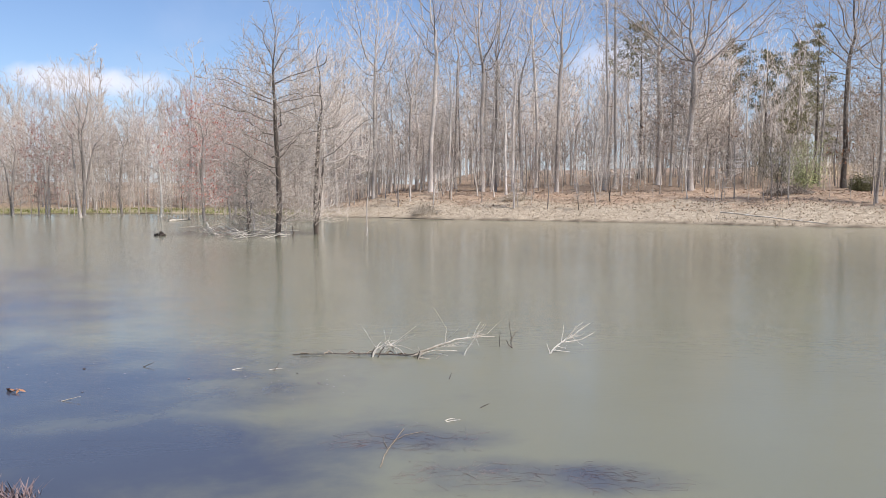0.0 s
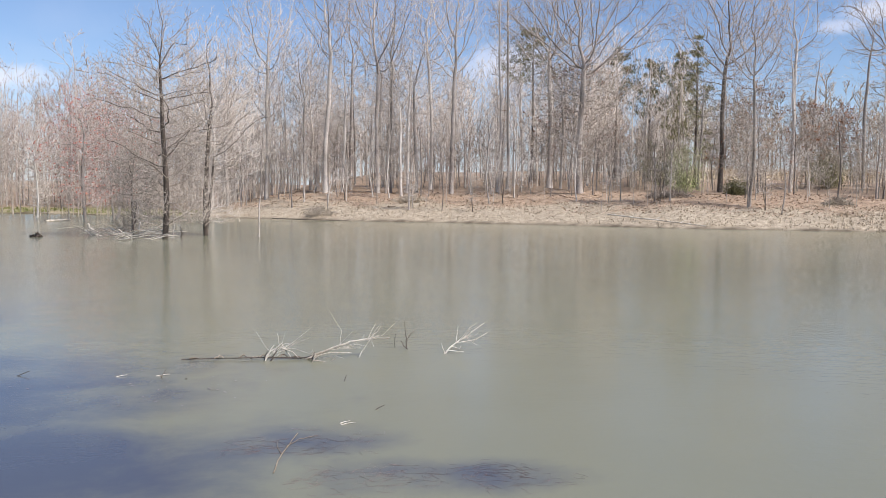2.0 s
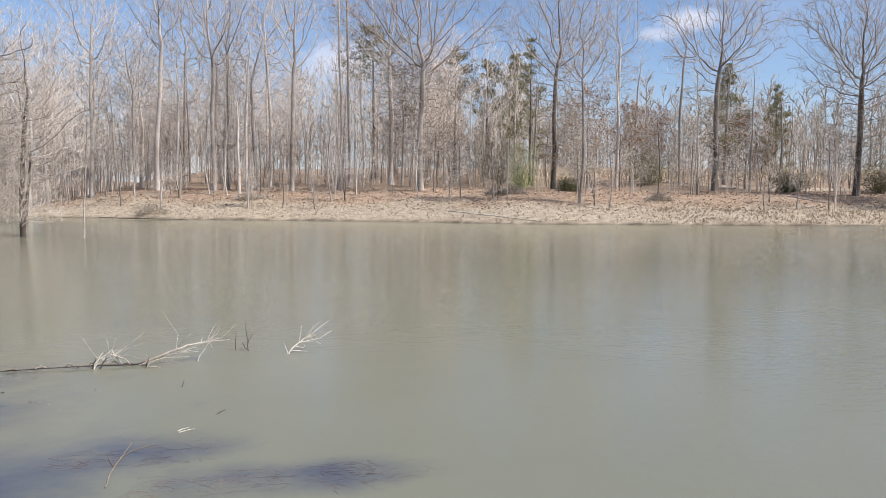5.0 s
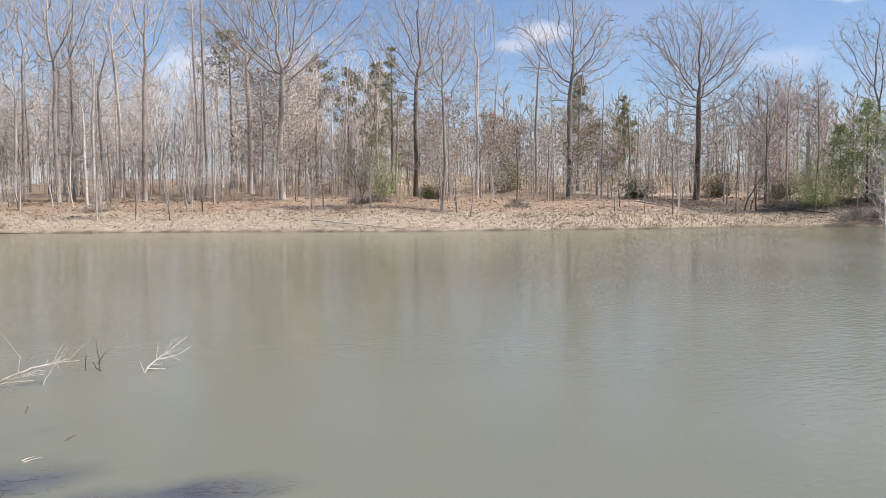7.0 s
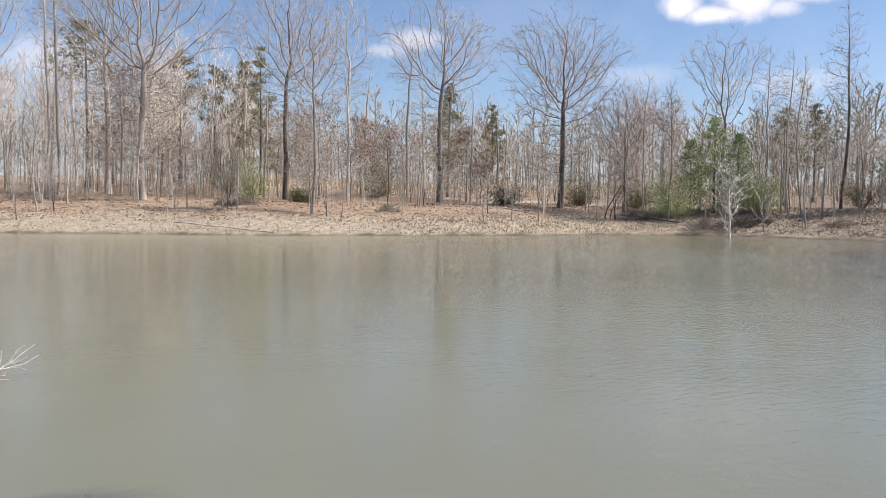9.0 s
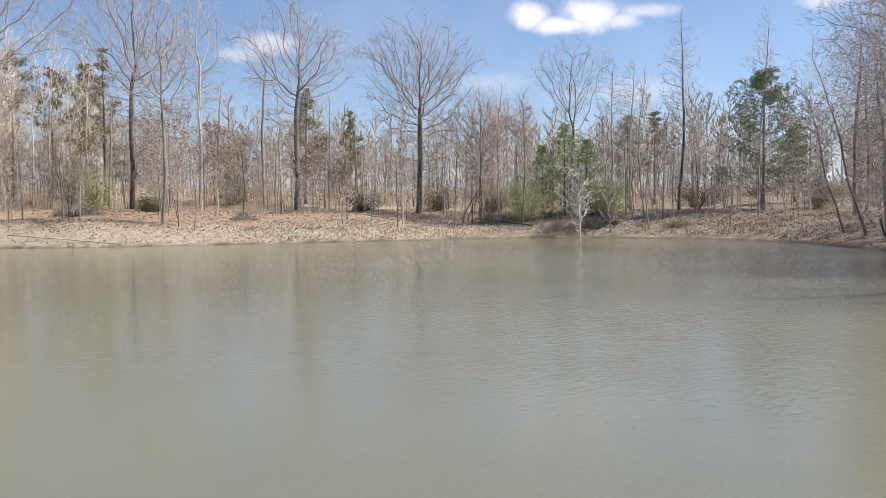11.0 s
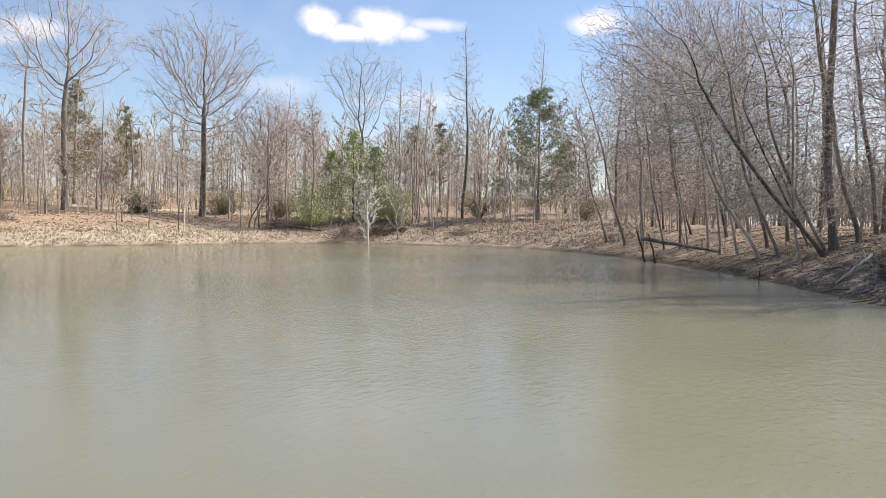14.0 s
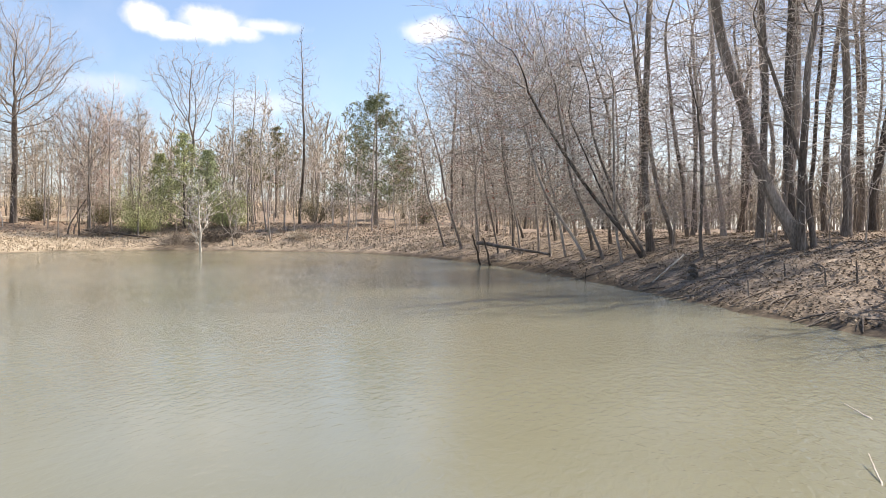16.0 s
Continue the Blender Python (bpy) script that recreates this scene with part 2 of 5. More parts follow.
def shore_distance(x, y):
    """Metres from the shoreline: more than 0 on land, less than 0 in the pond."""
    best, inside = np.full(x.shape, 1e9), np.zeros(x.shape, bool)
    for (ax, ay), (bx, by) in zip(SHORE, np.roll(SHORE, -1, 0)):
        ex, ey = bx - ax, by - ay
        k = np.clip(((x - ax) * ex + (y - ay) * ey) / (ex * ex + ey * ey), 0, 1)
        best = np.minimum(best, np.hypot(x - ax - k * ex, y - ay - k * ey))
        if ey:
            inside ^= ((ay > y) != (by > y)) & (x < ax + (y - ay) / ey * ex)
    return np.where(inside, -best, best)


def waves(x, y):
    """Soft unevenness of the land, about -1 to 1."""
    return (np.sin(x * 0.21 + 1.3 * np.sin(y * 0.13)) * np.cos(y * 0.17 + 0.7) + 0.5 * np.sin(x * 0.61 + y * 0.43)
            + 0.35 * np.sin(x * 1.3 - y * 0.9 + 2 * np.sin(y * 0.37)) + 0.2 * np.sin(x * 2.9 + y * 2.3)) / 2


def land(x, y):
    """The height of the ground over the water."""
    x, y = np.asarray(x, float), np.asarray(y, float)
    d = shore_distance(x, y) + 0.25 * np.sin(x * 0.9) * np.cos(y * 0.8 + x * 0.3)
    wood = np.interp(d, [-40, -8, -2, 0, 0.5, 4, 8, 14, 30, 60, 120, 400, 3000], [-1.6, -1.0, -0.35, 0, 0.14, 1.0, 1.75, 2.5, 3.6, 5.6, 8.5, 14, 20])
    flat = np.interp(d, [-40, -8, -2, 0, 0.5, 4, 14, 40, 120, 400, 3000], [-1.2, -0.6, -0.2, 0, 0.12, 0.3, 0.7, 1.6, 4, 9, 16])
    bank = np.interp(d, [-40, -8, -2, 0, 0.5, 4, 7, 12, 40, 400, 3000], [-1.6, -1.0, -0.35, 0, 0.2, 1.25, 1.8, 2.15, 2.35, 3.0, 12])
    near = np.interp(d, [-40, -8, -2, 0, 0.5, 3, 6, 40, 3000], [-1.6, -1.0, -0.3, 0, 0.12, 0.4, 0.6, 1.2, 8])
    left = smooth_step(-6, -20, x - 0.15 * (y - 80)) * smooth_step(30, 50, y)
    right = smooth_step(28, 10, y - 0.15 * (x - 50)) * smooth_step(4, 14, x)
    close = smooth_step(30, 8, y) * smooth_step(14, 4, x)
    z = wood * (1 - left) + flat * left
    z = z * (1 - right) + bank * right
    z = z * (1 - close) + near * close
    return z + waves(x, y) * np.interp(d, [-1, 1, 10, 60], [0, 0.05, 0.16, 0.35])


def height(x, y):
    return float(land(np.array([x]), np.array([y]))[0])


def polar(yaw, r):
    """The place at that turn (degrees, to the left of the first view) and distance from the camera's stand."""
    return -r * math.sin(radians(yaw)), r * math.cos(radians(yaw))


def mesh_of(name, verts, quads, smooth=True, spikes=()):
    """A mesh from arrays of vertices and of faces of one size, and of three-sided spikes."""
    me = bpy.data.meshes.new(name)
    n, side, m = len(quads), quads.shape[1], len(spikes)
    me.vertices.add(len(verts))
    me.vertices.foreach_set("co", np.asarray(verts, np.float32).ravel())
    me.loops.add(n * side + m * 3)
    corners = quads.astype(np.int32).ravel()
    me.loops.foreach_set("vertex_index", np.concatenate([corners, spikes.astype(np.int32).ravel()]) if m else corners)
    me.polygons.add(n + m)
    me.polygons.foreach_set("loop_start", np.concatenate([np.arange(n, dtype=np.int32) * side, n * side + np.arange(m, dtype=np.int32) * 3]))
    me.polygons.foreach_set("use_smooth", np.full(n + m, smooth))
    me.update(calc_edges=True)
    return me


def part(name, me, mat, parent=None, label=""):
    """One mesh object, under a thing or a part of it."""
    if isinstance(me, bmesh.types.BMesh):
        bm, me = me, bpy.data.meshes.new(name)
        bm.to_mesh(me)
        bm.free()
    if not me.materials:
        me.materials.append(mat)
    ob = new(name, me)
    ob.parent = parent
    return tagged(ob, label)


def axis(low, high, step, reach, more=1.28):
    """Even steps from low to high, then wider and wider ones to the horizon."""
    out, s = [], step
    v = high
    while v < reach:
        s *= more
        v += s
        out.append(v)
    left, s, v = [], step, low
    while v > -reach:
        s *= more
        v -= s
        left.append(v)
    return np.array(left[::-1] + list(np.arange(low, high + step / 2, step)) + out)


gx, gy = np.meshgrid(axis(-62, 100, 0.72, 2500), axis(-22, 104, 0.72, 2500), indexing="ij")
inland = shore_distance(gx, gy)
rng = np.random.default_rng(5)
gz = land(gx, gy)
gz += np.where((inland > 0.3) & (inland < 60), rng.normal(0, 0.018, gz.shape), 0)
cells = np.arange(gx.size).reshape(gx.shape)
me = mesh_of("ground", np.stack([gx, gy, gz], -1).reshape(-1, 3), np.stack([cells[:-1, :-1], cells[1:, :-1], cells[1:, 1:], cells[:-1, 1:]], -1).reshape(-1, 4))
bearing = np.degrees(np.arctan2(-gx, gy))
for key, value in (("inland", np.interp(inland, [3, 9, 30, 70], [0, 0.6, 1, 0.6])),
                   ("green", smooth_step(8, 16, bearing) * smooth_step(60, 70, gy) * smooth_step(16, 6, inland)),
                   ("field", smooth_step(48, 58, inland) * smooth_step(-20, -26, bearing) * smooth_step(-84, -76, bearing) * smooth_step(300, 200, inland)),
                   ("grey", np.maximum(smooth_step(-60, -70, bearing), 0.7 * smooth_step(-42, -58, bearing))),
                   ("wet", smooth_step(np.where(bearing < -70, 1.1, 0.5), 0.1, inland))):
    me.attributes.new(key, "FLOAT", "POINT").data.foreach_set("value", value.astype(np.float32).ravel())
me.materials.append(ground_material())
tagged(new("ground", me), "sloping bank of dry straw and brown fallen leaves", "ground", kind="structure")

wx, wy = np.meshgrid(axis(-16, 8, 0.4, 100, 1.2).clip(-112, 82), axis(2, 26, 0.4, 90, 1.2).clip(-14, 100), indexing="ij")
cells = np.arange(wx.size).reshape(wx.shape)
me = mesh_of("water", np.stack([wx, wy, 0 * wx], -1).reshape(-1, 3), np.stack([cells[:-1, :-1], cells[1:, :-1], cells[1:, 1:], cells[:-1, 1:]], -1).reshape(-1, 4))

# First three: weed beds. The rest: dark clear water with painted sky blue.
WEED_AND_SKY_BLUE = [(-0.25, 7.2, 0.95, 0.5, 0.7), (0.14, 6.25, 0.55, 0.4, 0.75), (1.25, 6.2, 0.75, 0.42, 0.75), (-6.0, 9.0, 4.6, 3.2, 1.0), (-10.5, 14, 5.0, 5.5, 0.95), (-2.9, 6.6, 2.6, 1.7, 0.95), (-14, 20, 6, 5, 0.7)]
weed_and_sky = 0 * wx
for bx, by, half, deep, much in WEED_AND_SKY_BLUE:
    weed_and_sky = np.maximum(weed_and_sky, much * smooth_step(1.6, 0.1, np.hypot((wx - bx) / half, (wy - by) / deep)))
me.attributes.new("weed", "FLOAT", "POINT").data.foreach_set("value", weed_and_sky.astype(np.float32).ravel())
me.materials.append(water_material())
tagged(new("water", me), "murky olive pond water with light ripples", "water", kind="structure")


# ---- growing trees ----
def unit(v):
    return v / np.maximum(np.linalg.norm(v, axis=-1, keepdims=True), 1e-9)


def stems(g, count, tall, r0, lean=(0.0, 0.0), fan=0.0, wander=0.05, knots=9, top=0.12, foot=0.0):
    """Stems that rise from the ground: points, radii and lengths."""
    k = np.linspace(0, 1, knots)
    turn = g.uniform(0, 6.283) + np.arange(count) * 6.283 / max(count, 1) + g.normal(0, 0.4, count)
    out = np.stack([np.cos(turn), np.sin(turn)], -1) * fan * g.uniform(0.6, 1.2, (count, 1)) + np.array(lean).reshape(-1, 2)
    h = tall * g.uniform(0.82, 1.0, count) if count > 1 else np.array([tall])
    p = np.zeros((count, knots, 3))
    p[..., 2] = k * h[:, None] - 0.25 * (k == 0)
    drift = np.cumsum(g.normal(0, wander, (count, knots, 2)), 1) * (h / knots)[:, None, None]
    drift -= drift[:, :1]
    p[..., :2] = out[:, None] * (k ** 0.85 * 1.0)[None, :, None] * h[:, None, None] + drift
    if count > 1:
        p[..., :2] += (np.stack([np.cos(turn), np.sin(turn)], -1) * r0 * 1.1)[:, None]
    r = r0 * ((1 - k) ** 0.75 * (1 - top) + top * (1 - 0.8 * k)) * (1 + 0.55 * np.exp(-k * h.mean() / 0.45))
    return p, np.tile(r, (count, 1)) * g.uniform(0.75, 1.0, (count, 1)) ** (count > 1), h


def shoots(g, parent, count, t0, t1, angle, ratio, knots, up=0.1, wob=0.15, thick=0.6, slim=0.006, taper=0.25, short=0.5, spread_angle=12, low=1.2):
    """Branches off every parent branch, between the shares t0 and t1 of its length."""
    p, r, length = parent
    n, kp = p.shape[:2]
    who = np.repeat(np.arange(n), count)
    u = ((np.tile(np.arange(count), n) + g.uniform(0, 1, n * count)) / count) ** low
    t = u * (t1 - t0) + t0
    f = t * (kp - 1)
    i = np.minimum(f.astype(int), kp - 2)
    w = (f - i)[:, None]
    at = p[who, i] * (1 - w) + p[who, i + 1] * w
    along = unit(p[who, i + 1] - p[who, i])
    thin = r[who, i] * (1 - w[:, 0]) + r[who, i + 1] * w[:, 0]
    a = unit(np.cross(along, np.where(np.abs(along[:, 2:]) > 0.9, [[1.0, 0, 0]], [[0, 0, 1.0]])))
    b = np.cross(along, a)
    turn = np.tile(np.arange(count), n) * 2.4 + g.uniform(0, 6.283, n)[who] + g.normal(0, 0.5, n * count)
    tilt = np.radians(angle + g.normal(0, spread_angle, n * count))
    way = np.cos(tilt)[:, None] * along + np.sin(tilt)[:, None] * (np.cos(turn)[:, None] * a + np.sin(turn)[:, None] * b)
    ln = length[who] * ratio * (0.5 + 0.5 * np.sin(np.pi * (0.12 + 0.8 * u))) * (1 - short * u ** 1.5) * g.uniform(0.6, 1.25, n * count)
    pts = np.zeros((n * count, knots, 3))
    pts[:, 0] = at
    step = ln / (knots - 1)
    for k in range(1, knots):
        way = unit(way + g.normal(0, wob, way.shape) + [0, 0, up * 4 / (knots - 1)])
        pts[:, k] = pts[:, k - 1] + way * step[:, None]
    rad = np.maximum(thin * thick, slim)[:, None] * np.linspace(1, taper, knots)[None]
    return pts, rad, ln


def tubes(groups):
    """Vertices, quads and spikes of branches: each group is points, radii, lengths and a count of sides; end twigs are spikes."""
    vs, fs, ts, base = [], [np.zeros((0, 4), int)], [np.zeros((0, 3), int)], 0
    for p, r, _, s in groups:
        n, k = p.shape[:2]
        if k == 2:
            along = unit(p[:, 1] - p[:, 0])
            a = unit(np.cross(along, np.where(np.abs(along[:, 2:]) > 0.8, [[1.0, 0, 0]], [[0, 0, 1.0]])))
            b = np.cross(along, a)
            ring = [p[:, 0] + r[:, :1] * (math.cos(th) * a + math.sin(th) * b) for th in (0.0, 2.0944, 4.1888)]
            idx = np.arange(n * 4).reshape(n, 4) + base
            ts.append(np.stack([idx[:, [0, 1, 3]], idx[:, [1, 2, 3]], idx[:, [2, 0, 3]]], 1).reshape(-1, 3))
            vs.append(np.stack(ring + [p[:, 1]], 1).reshape(-1, 3))
            base += n * 4
            continue
        along = unit(np.gradient(p, axis=1))
        ref = np.where(np.abs(along[:, :1, 2:]) > 0.8, [[[1.0, 0, 0]]], [[[0, 0, 1.0]]])
        a = unit(np.cross(along, ref))
        b = np.cross(along, a)
        th = np.arange(s) * 6.2832 / s
        ring = p[:, :, None] + r[:, :, None, None] * (np.cos(th)[:, None] * a[:, :, None] + np.sin(th)[:, None] * b[:, :, None])
        idx = np.arange(n * k * s).reshape(n, k, s) + base
        nxt = np.roll(idx, -1, 2)
        fs.append(np.stack([idx[:, :-1], nxt[:, :-1], nxt[:, 1:], idx[:, 1:]], -1).reshape(-1, 4))
        vs.append(ring.reshape(-1, 3))
        base += n * k * s
    return np.concatenate(vs), np.concatenate(fs), np.concatenate(ts)


def tube_mesh(name, *groups):
    verts, quads, spikes = tubes(groups)
    return mesh_of(name, verts, quads, True, spikes)


def flakes(g, spots, size, name, aspect=0.5, flat=0.0):
    """Small leaves: one four-sided blade at each spot, turned at random."""
    n = len(spots)
    a = unit(g.normal(0, 1, (n, 3)) * [1, 1, 1 - flat])
    b = unit(np.cross(a, g.normal(0, 1, (n, 3)) * [1 - flat, 1 - flat, 1]))
    s = size * g.uniform(0.6, 1.3, (n, 1))
    v = np.stack([spots - a * s, spots + b * s * aspect, spots + a * s, spots - b * s * aspect], 1)
    return mesh_of(name, v.reshape(-1, 3), np.arange(n * 4).reshape(n, 4), False)


def cut(branches, sides):
    return (*branches, sides)


def bare_tree(name, seed, tall, r0, style="spread", bark=None, twig=None, lean=(0.0, 0.0), count=1, fan=0.0, fine=1.0, buds=None, bud_share=0.5, split=True, size=0.06, bold=1.0, bend=None):
    """A leafless tree: trunk, limbs and a crown of twigs, and buds or old leaves where it has them."""
    g = np.random.default_rng(seed)
    bark, twig = bark or BARK_GREY, twig or TWIG_GREY
    n = lambda v: max(1, int(round(v * fine)))
    def sprout(parent, count, t0, t1, angle, ratio, knots, up, wob, thick, slim, taper, short=0.5, off=12):
        return shoots(g, parent, count, t0, t1, angle, ratio, knots, up, wob, thick, slim * bold, taper, short, off)

    if style == "spread":     # open-grown, branches from low down
        s = stems(g, count, tall, r0, lean, fan, bend or 0.07, 10, 0.05)
        a = sprout(s, 24, 0.1, 0.97, 62, 0.58, 7, 0.11, 0.15, 0.32, 0.019, 0.18, 0.62, 14)
        b = sprout(a, 6, 0.18, 0.97, 38, 0.72, 4, 0.08, 0.16, 0.5, 0.0135, 0.4)
        c = sprout(b, n(5), 0.12, 0.98, 36, 0.75, 3, 0.07, 0.15, 0.6, 0.009, 0.5)
        d = sprout(c, n(4), 0.1, 0.95, 34, 0.85, 2, 0.05, 0.15, 0.9, 0.009, 0.5)
    else:                     # sapling
        s = stems(g, count, tall, r0, lean, fan, 0.11, 8)
        a = sprout(s, 15, 0.1, 0.98, 48, 0.46, 4, 0.1, 0.15, 0.45, 0.017, 0.25, 0.6, 14)
        b = sprout(a, n(4), 0.15, 0.97, 40, 0.7, 3, 0.07, 0.16, 0.65, 0.012, 0.45)
        c, d = sprout(b, n(3), 0.1, 0.95, 36, 0.8, 2, 0.04, 0.16, 0.9, 0.012, 0.6), None
    thing = new(name)
    part("trunk", tube_mesh("trunk", cut(s, 8 if style != "sapling" else 6)), bark, thing)
    tips = [cut(b, 3), cut(c, 3)] + ([cut(d, 3)] if d is not None else [])
    if split and style == "spread":
        for k in range(len(a[0])):
            part("limb", tube_mesh("limb", (a[0][k:k + 1], a[1][k:k + 1], a[2][k:k + 1], 5)), bark, thing)
    else:
        tips.append(cut(a, 3))
    tagged(part("crown", tube_mesh("crown", *tips), twig, thing, "fine bare twigs"), kind="stuff")
    if buds:
        ends = (c if d is None else d)[0][:, -1]
        ends = ends[g.uniform(0, 1, len(ends)) < bud_share]
        red = buds is BUD_RED
        tagged(part("bud" if red else "old_leaf", flakes(g, np.repeat(ends, 2, 0) + g.normal(0, 0.06, (len(ends) * 2, 3)), size, "buds"), buds, thing,
                    "small red spring buds" if red else "dry rust-brown leaves"), kind="stuff")
    return thing


def colonise(g, paths, goals, step, reach, kill, up=0.12, wob=0.3, rounds=110):
    """Branches that grow from stems towards goals spread through a crown: nodes and their parents, the first of each stem without one."""
    pos, par = [], []
    for line in paths:
        first = len(pos)
        for i, q in enumerate(line):
            pos.append(q)
            par.append(first + i - 1 if i else -1)
    pos, par = np.array(pos), list(par)
    near, far = np.zeros(len(goals), int), np.full(len(goals), 1e9)
    fresh = np.arange(len(pos))
    kids = np.zeros(len(pos), int)
    for _ in range(rounds):
        dist = np.linalg.norm(goals[:, None] - pos[None, fresh], axis=2)
        k = dist.argmin(1)
        best = dist[np.arange(len(goals)), k]
        closer = best < far
        near, far = np.where(closer, fresh[k], near), np.where(closer, best, far)
        keep = far > kill
        goals, near, far = goals[keep], near[keep], far[keep]
        pull = far < reach
        if not pull.any():
            break
        who, where = np.unique(near[pull], return_inverse=True)
        way = np.zeros((len(who), 3))
        np.add.at(way, where, unit(goals[pull] - pos[near[pull]]))
        way = unit(unit(way) + [0, 0, up] + g.normal(0, wob, way.shape))
        free = kids[who] < 3
        who, way = who[free], way[free]
        if not len(who):
            break
        kids[who] += 1
        fresh = np.arange(len(pos), len(pos) + len(who))
        pos = np.concatenate([pos, pos[who] + way * step * g.uniform(0.8, 1.2, (len(who), 1))])
        par += list(who)
        kids = np.concatenate([kids, np.zeros(len(who), int)])
    return pos, np.array(par)


def chains_of(pos, par, r_tip, r_foot):
    """Long runs of nodes, each with its radii: (points, radii, number of the run that it springs from)."""
    n = len(pos)
    tips = np.zeros(n)
    main = np.full(n, -1)
    has = np.zeros(n, bool)
    has[par[par >= 0]] = True
    tips[~has] = 1
    for i in range(n - 1, -1, -1):
        p = par[i]
        if p >= 0:
            tips[p] += tips[i]
            if main[p] < 0 or tips[i] > tips[main[p]]:
                main[p] = i
    smooth = pos.copy()
    for i in range(n):
        if par[i] >= 0 and main[i] >= 0:
            smooth[i] = 0.6 * pos[i] + 0.2 * pos[par[i]] + 0.2 * pos[main[i]]
    most = max(tips[par < 0].max(), 2)
    r = r_tip * tips ** (math.log(r_foot / r_tip) / math.log(most))
    run_of, out = np.full(n, -1), []
    for i in range(n):
        if par[i] < 0 or main[par[i]] != i:
            k, ids = i, []
            while k >= 0:
                ids.append(k)
                run_of[k] = len(out)
                k = main[k]
            pts, rad = smooth[ids], r[ids]
            if par[i] >= 0:
                pts, rad = np.concatenate([smooth[par[i]][None], pts]), np.concatenate([rad[:1], rad])
            out.append([pts, rad, par[i], i])
    return [(p, q, run_of[s] if s >= 0 else -1) for p, q, s, _ in out]


def resampled(run, knots):
    p, r = run[0], run[1]
    k = np.linspace(0, len(p) - 1, knots)
    i = np.minimum(k.astype(int), len(p) - 2)
    w = k - i
    return p[i] * (1 - w)[:, None] + p[i + 1] * w[:, None], r[i] * (1 - w) + r[i + 1] * w


def grown_tree(name, seed, tall, r0, base=0.35, wide=0.27, leader=0.5, goals=300, bark=None, limb=None, twig=None, widest=0.5, lean=(0.0, 0.0), leans=None, fine=1.0,
               tip=0.009, twig_long=1.0, twig_thick=0.0085, bend=0.06, buds=None, bud_share=0.2, size=0.05, limbs=16, dense=6, up=0.12, shell=0.5, droop=0.0, skirt=0.15):
    """A leafless tree whose limbs fill a crown: the crown starts at the share base of the height, is wide (half, in heights) at the share widest of its own height;
    the trunk runs straight on to the share leader; several leans give several stems."""
    g = np.random.default_rng(seed)
    bark, twig = bark or BARK_GREY, twig or TWIG_GREY
    limb = limb or bark
    leans = leans or [lean]
    step = tall * 0.018
    paths = []
    for j, (lx, ly) in enumerate(leans):
        k = np.linspace(0, leader * (1 if j == 0 else g.uniform(0.75, 1.0)), max(4, int(leader * tall / step)))
        drift = np.cumsum(np.cumsum(g.normal(0, bend, (len(k), 2)), 0) * 0.35 + g.normal(0, bend * 0.6, (len(k), 2)), 0) * step
        foot = np.array([math.cos(j * 2.4), math.sin(j * 2.4)]) * r0 * (1.0 if len(leans) > 1 else 0.0)
        line = np.zeros((len(k), 3))
        line[:, 2] = k * tall
        line[:, :2] = np.array([lx, ly])[None] * (k ** 0.9 * tall)[:, None] + drift - drift[:1] - (drift[-1:] - drift[:1]) * (k / k[-1])[:, None] * 0.75 + foot
        line[0, 2] = -0.3
        paths.append(line)
    goals *= dense
    u = g.uniform(0, 1, goals * 6)
    a = max(0.25, widest / (1 - widest))
    swell = (u ** (0.75 * a) * (1 - u) ** 0.75) / ((a / (1 + a)) ** (0.75 * a) * (1 / (1 + a)) ** 0.75)
    ok = g.uniform(0, 1, len(u)) < swell ** 1.4
    u, swell = u[ok][:goals], swell[ok][:goals]
    turn, q = g.uniform(0, 6.283, len(u)), g.uniform(0, 1, len(u)) ** shell
    lobe = 1 + 0.2 * np.sin(2 * turn + 9 * u + seed) + 0.16 * np.sin(3 * turn - 13 * u + 2.1 * seed) + g.normal(0, 0.12, len(u))
    h = base + (1 - base) * u * (0.9 + 0.1 * np.sin(2 * turn + 1.7 * seed))
    gap = np.sin(5 * turn + 17 * u + seed) + np.sin(3 * turn - 23 * u * q + 3 * seed) > -0.5
    u, swell, turn, q, lobe, h = u[gap], swell[gap], turn[gap], q[gap], lobe[gap], h[gap]
    heart = np.array(leans)[g.integers(len(leans), size=len(u))]
    goal = np.stack([np.cos(turn) * q, np.sin(turn) * q, 0 * q], -1) * (wide * tall * swell * lobe)[:, None]
    goal[:, :2] += heart * (h ** 0.9 * tall)[:, None]
    goal[:, 2] = h * tall - droop * tall * q * (1 - u)
    if skirt:
        n = int(goals * skirt)
        hs, ts = g.uniform(min(0.12, base), base + 0.1, n), g.uniform(0, 6.283, n)
        rs = wide * tall * g.uniform(0.1, 0.75, n) * (0.5 + 0.5 * hs / (base + 0.1))
        heart = np.array(leans)[g.integers(len(leans), size=n)]
        low = np.stack([np.cos(ts) * rs, np.sin(ts) * rs, hs * tall], -1)
        low[:, :2] += heart * (hs ** 0.9 * tall)[:, None]
        goal = np.concatenate([goal, low])
    pos, par = colonise(g, paths, goal, step, tall * 0.3, step * 1.1, up)
    runs = chains_of(pos, par, tip, r0)
    thing = new(name)
    crown, stemlets = {}, []
    order = sorted([i for i, c in enumerate(runs) if c[2] >= 0 and runs[c[2]][2] < 0], key=lambda i: -runs[i][1][0] * len(runs[i][0]))[:limbs]
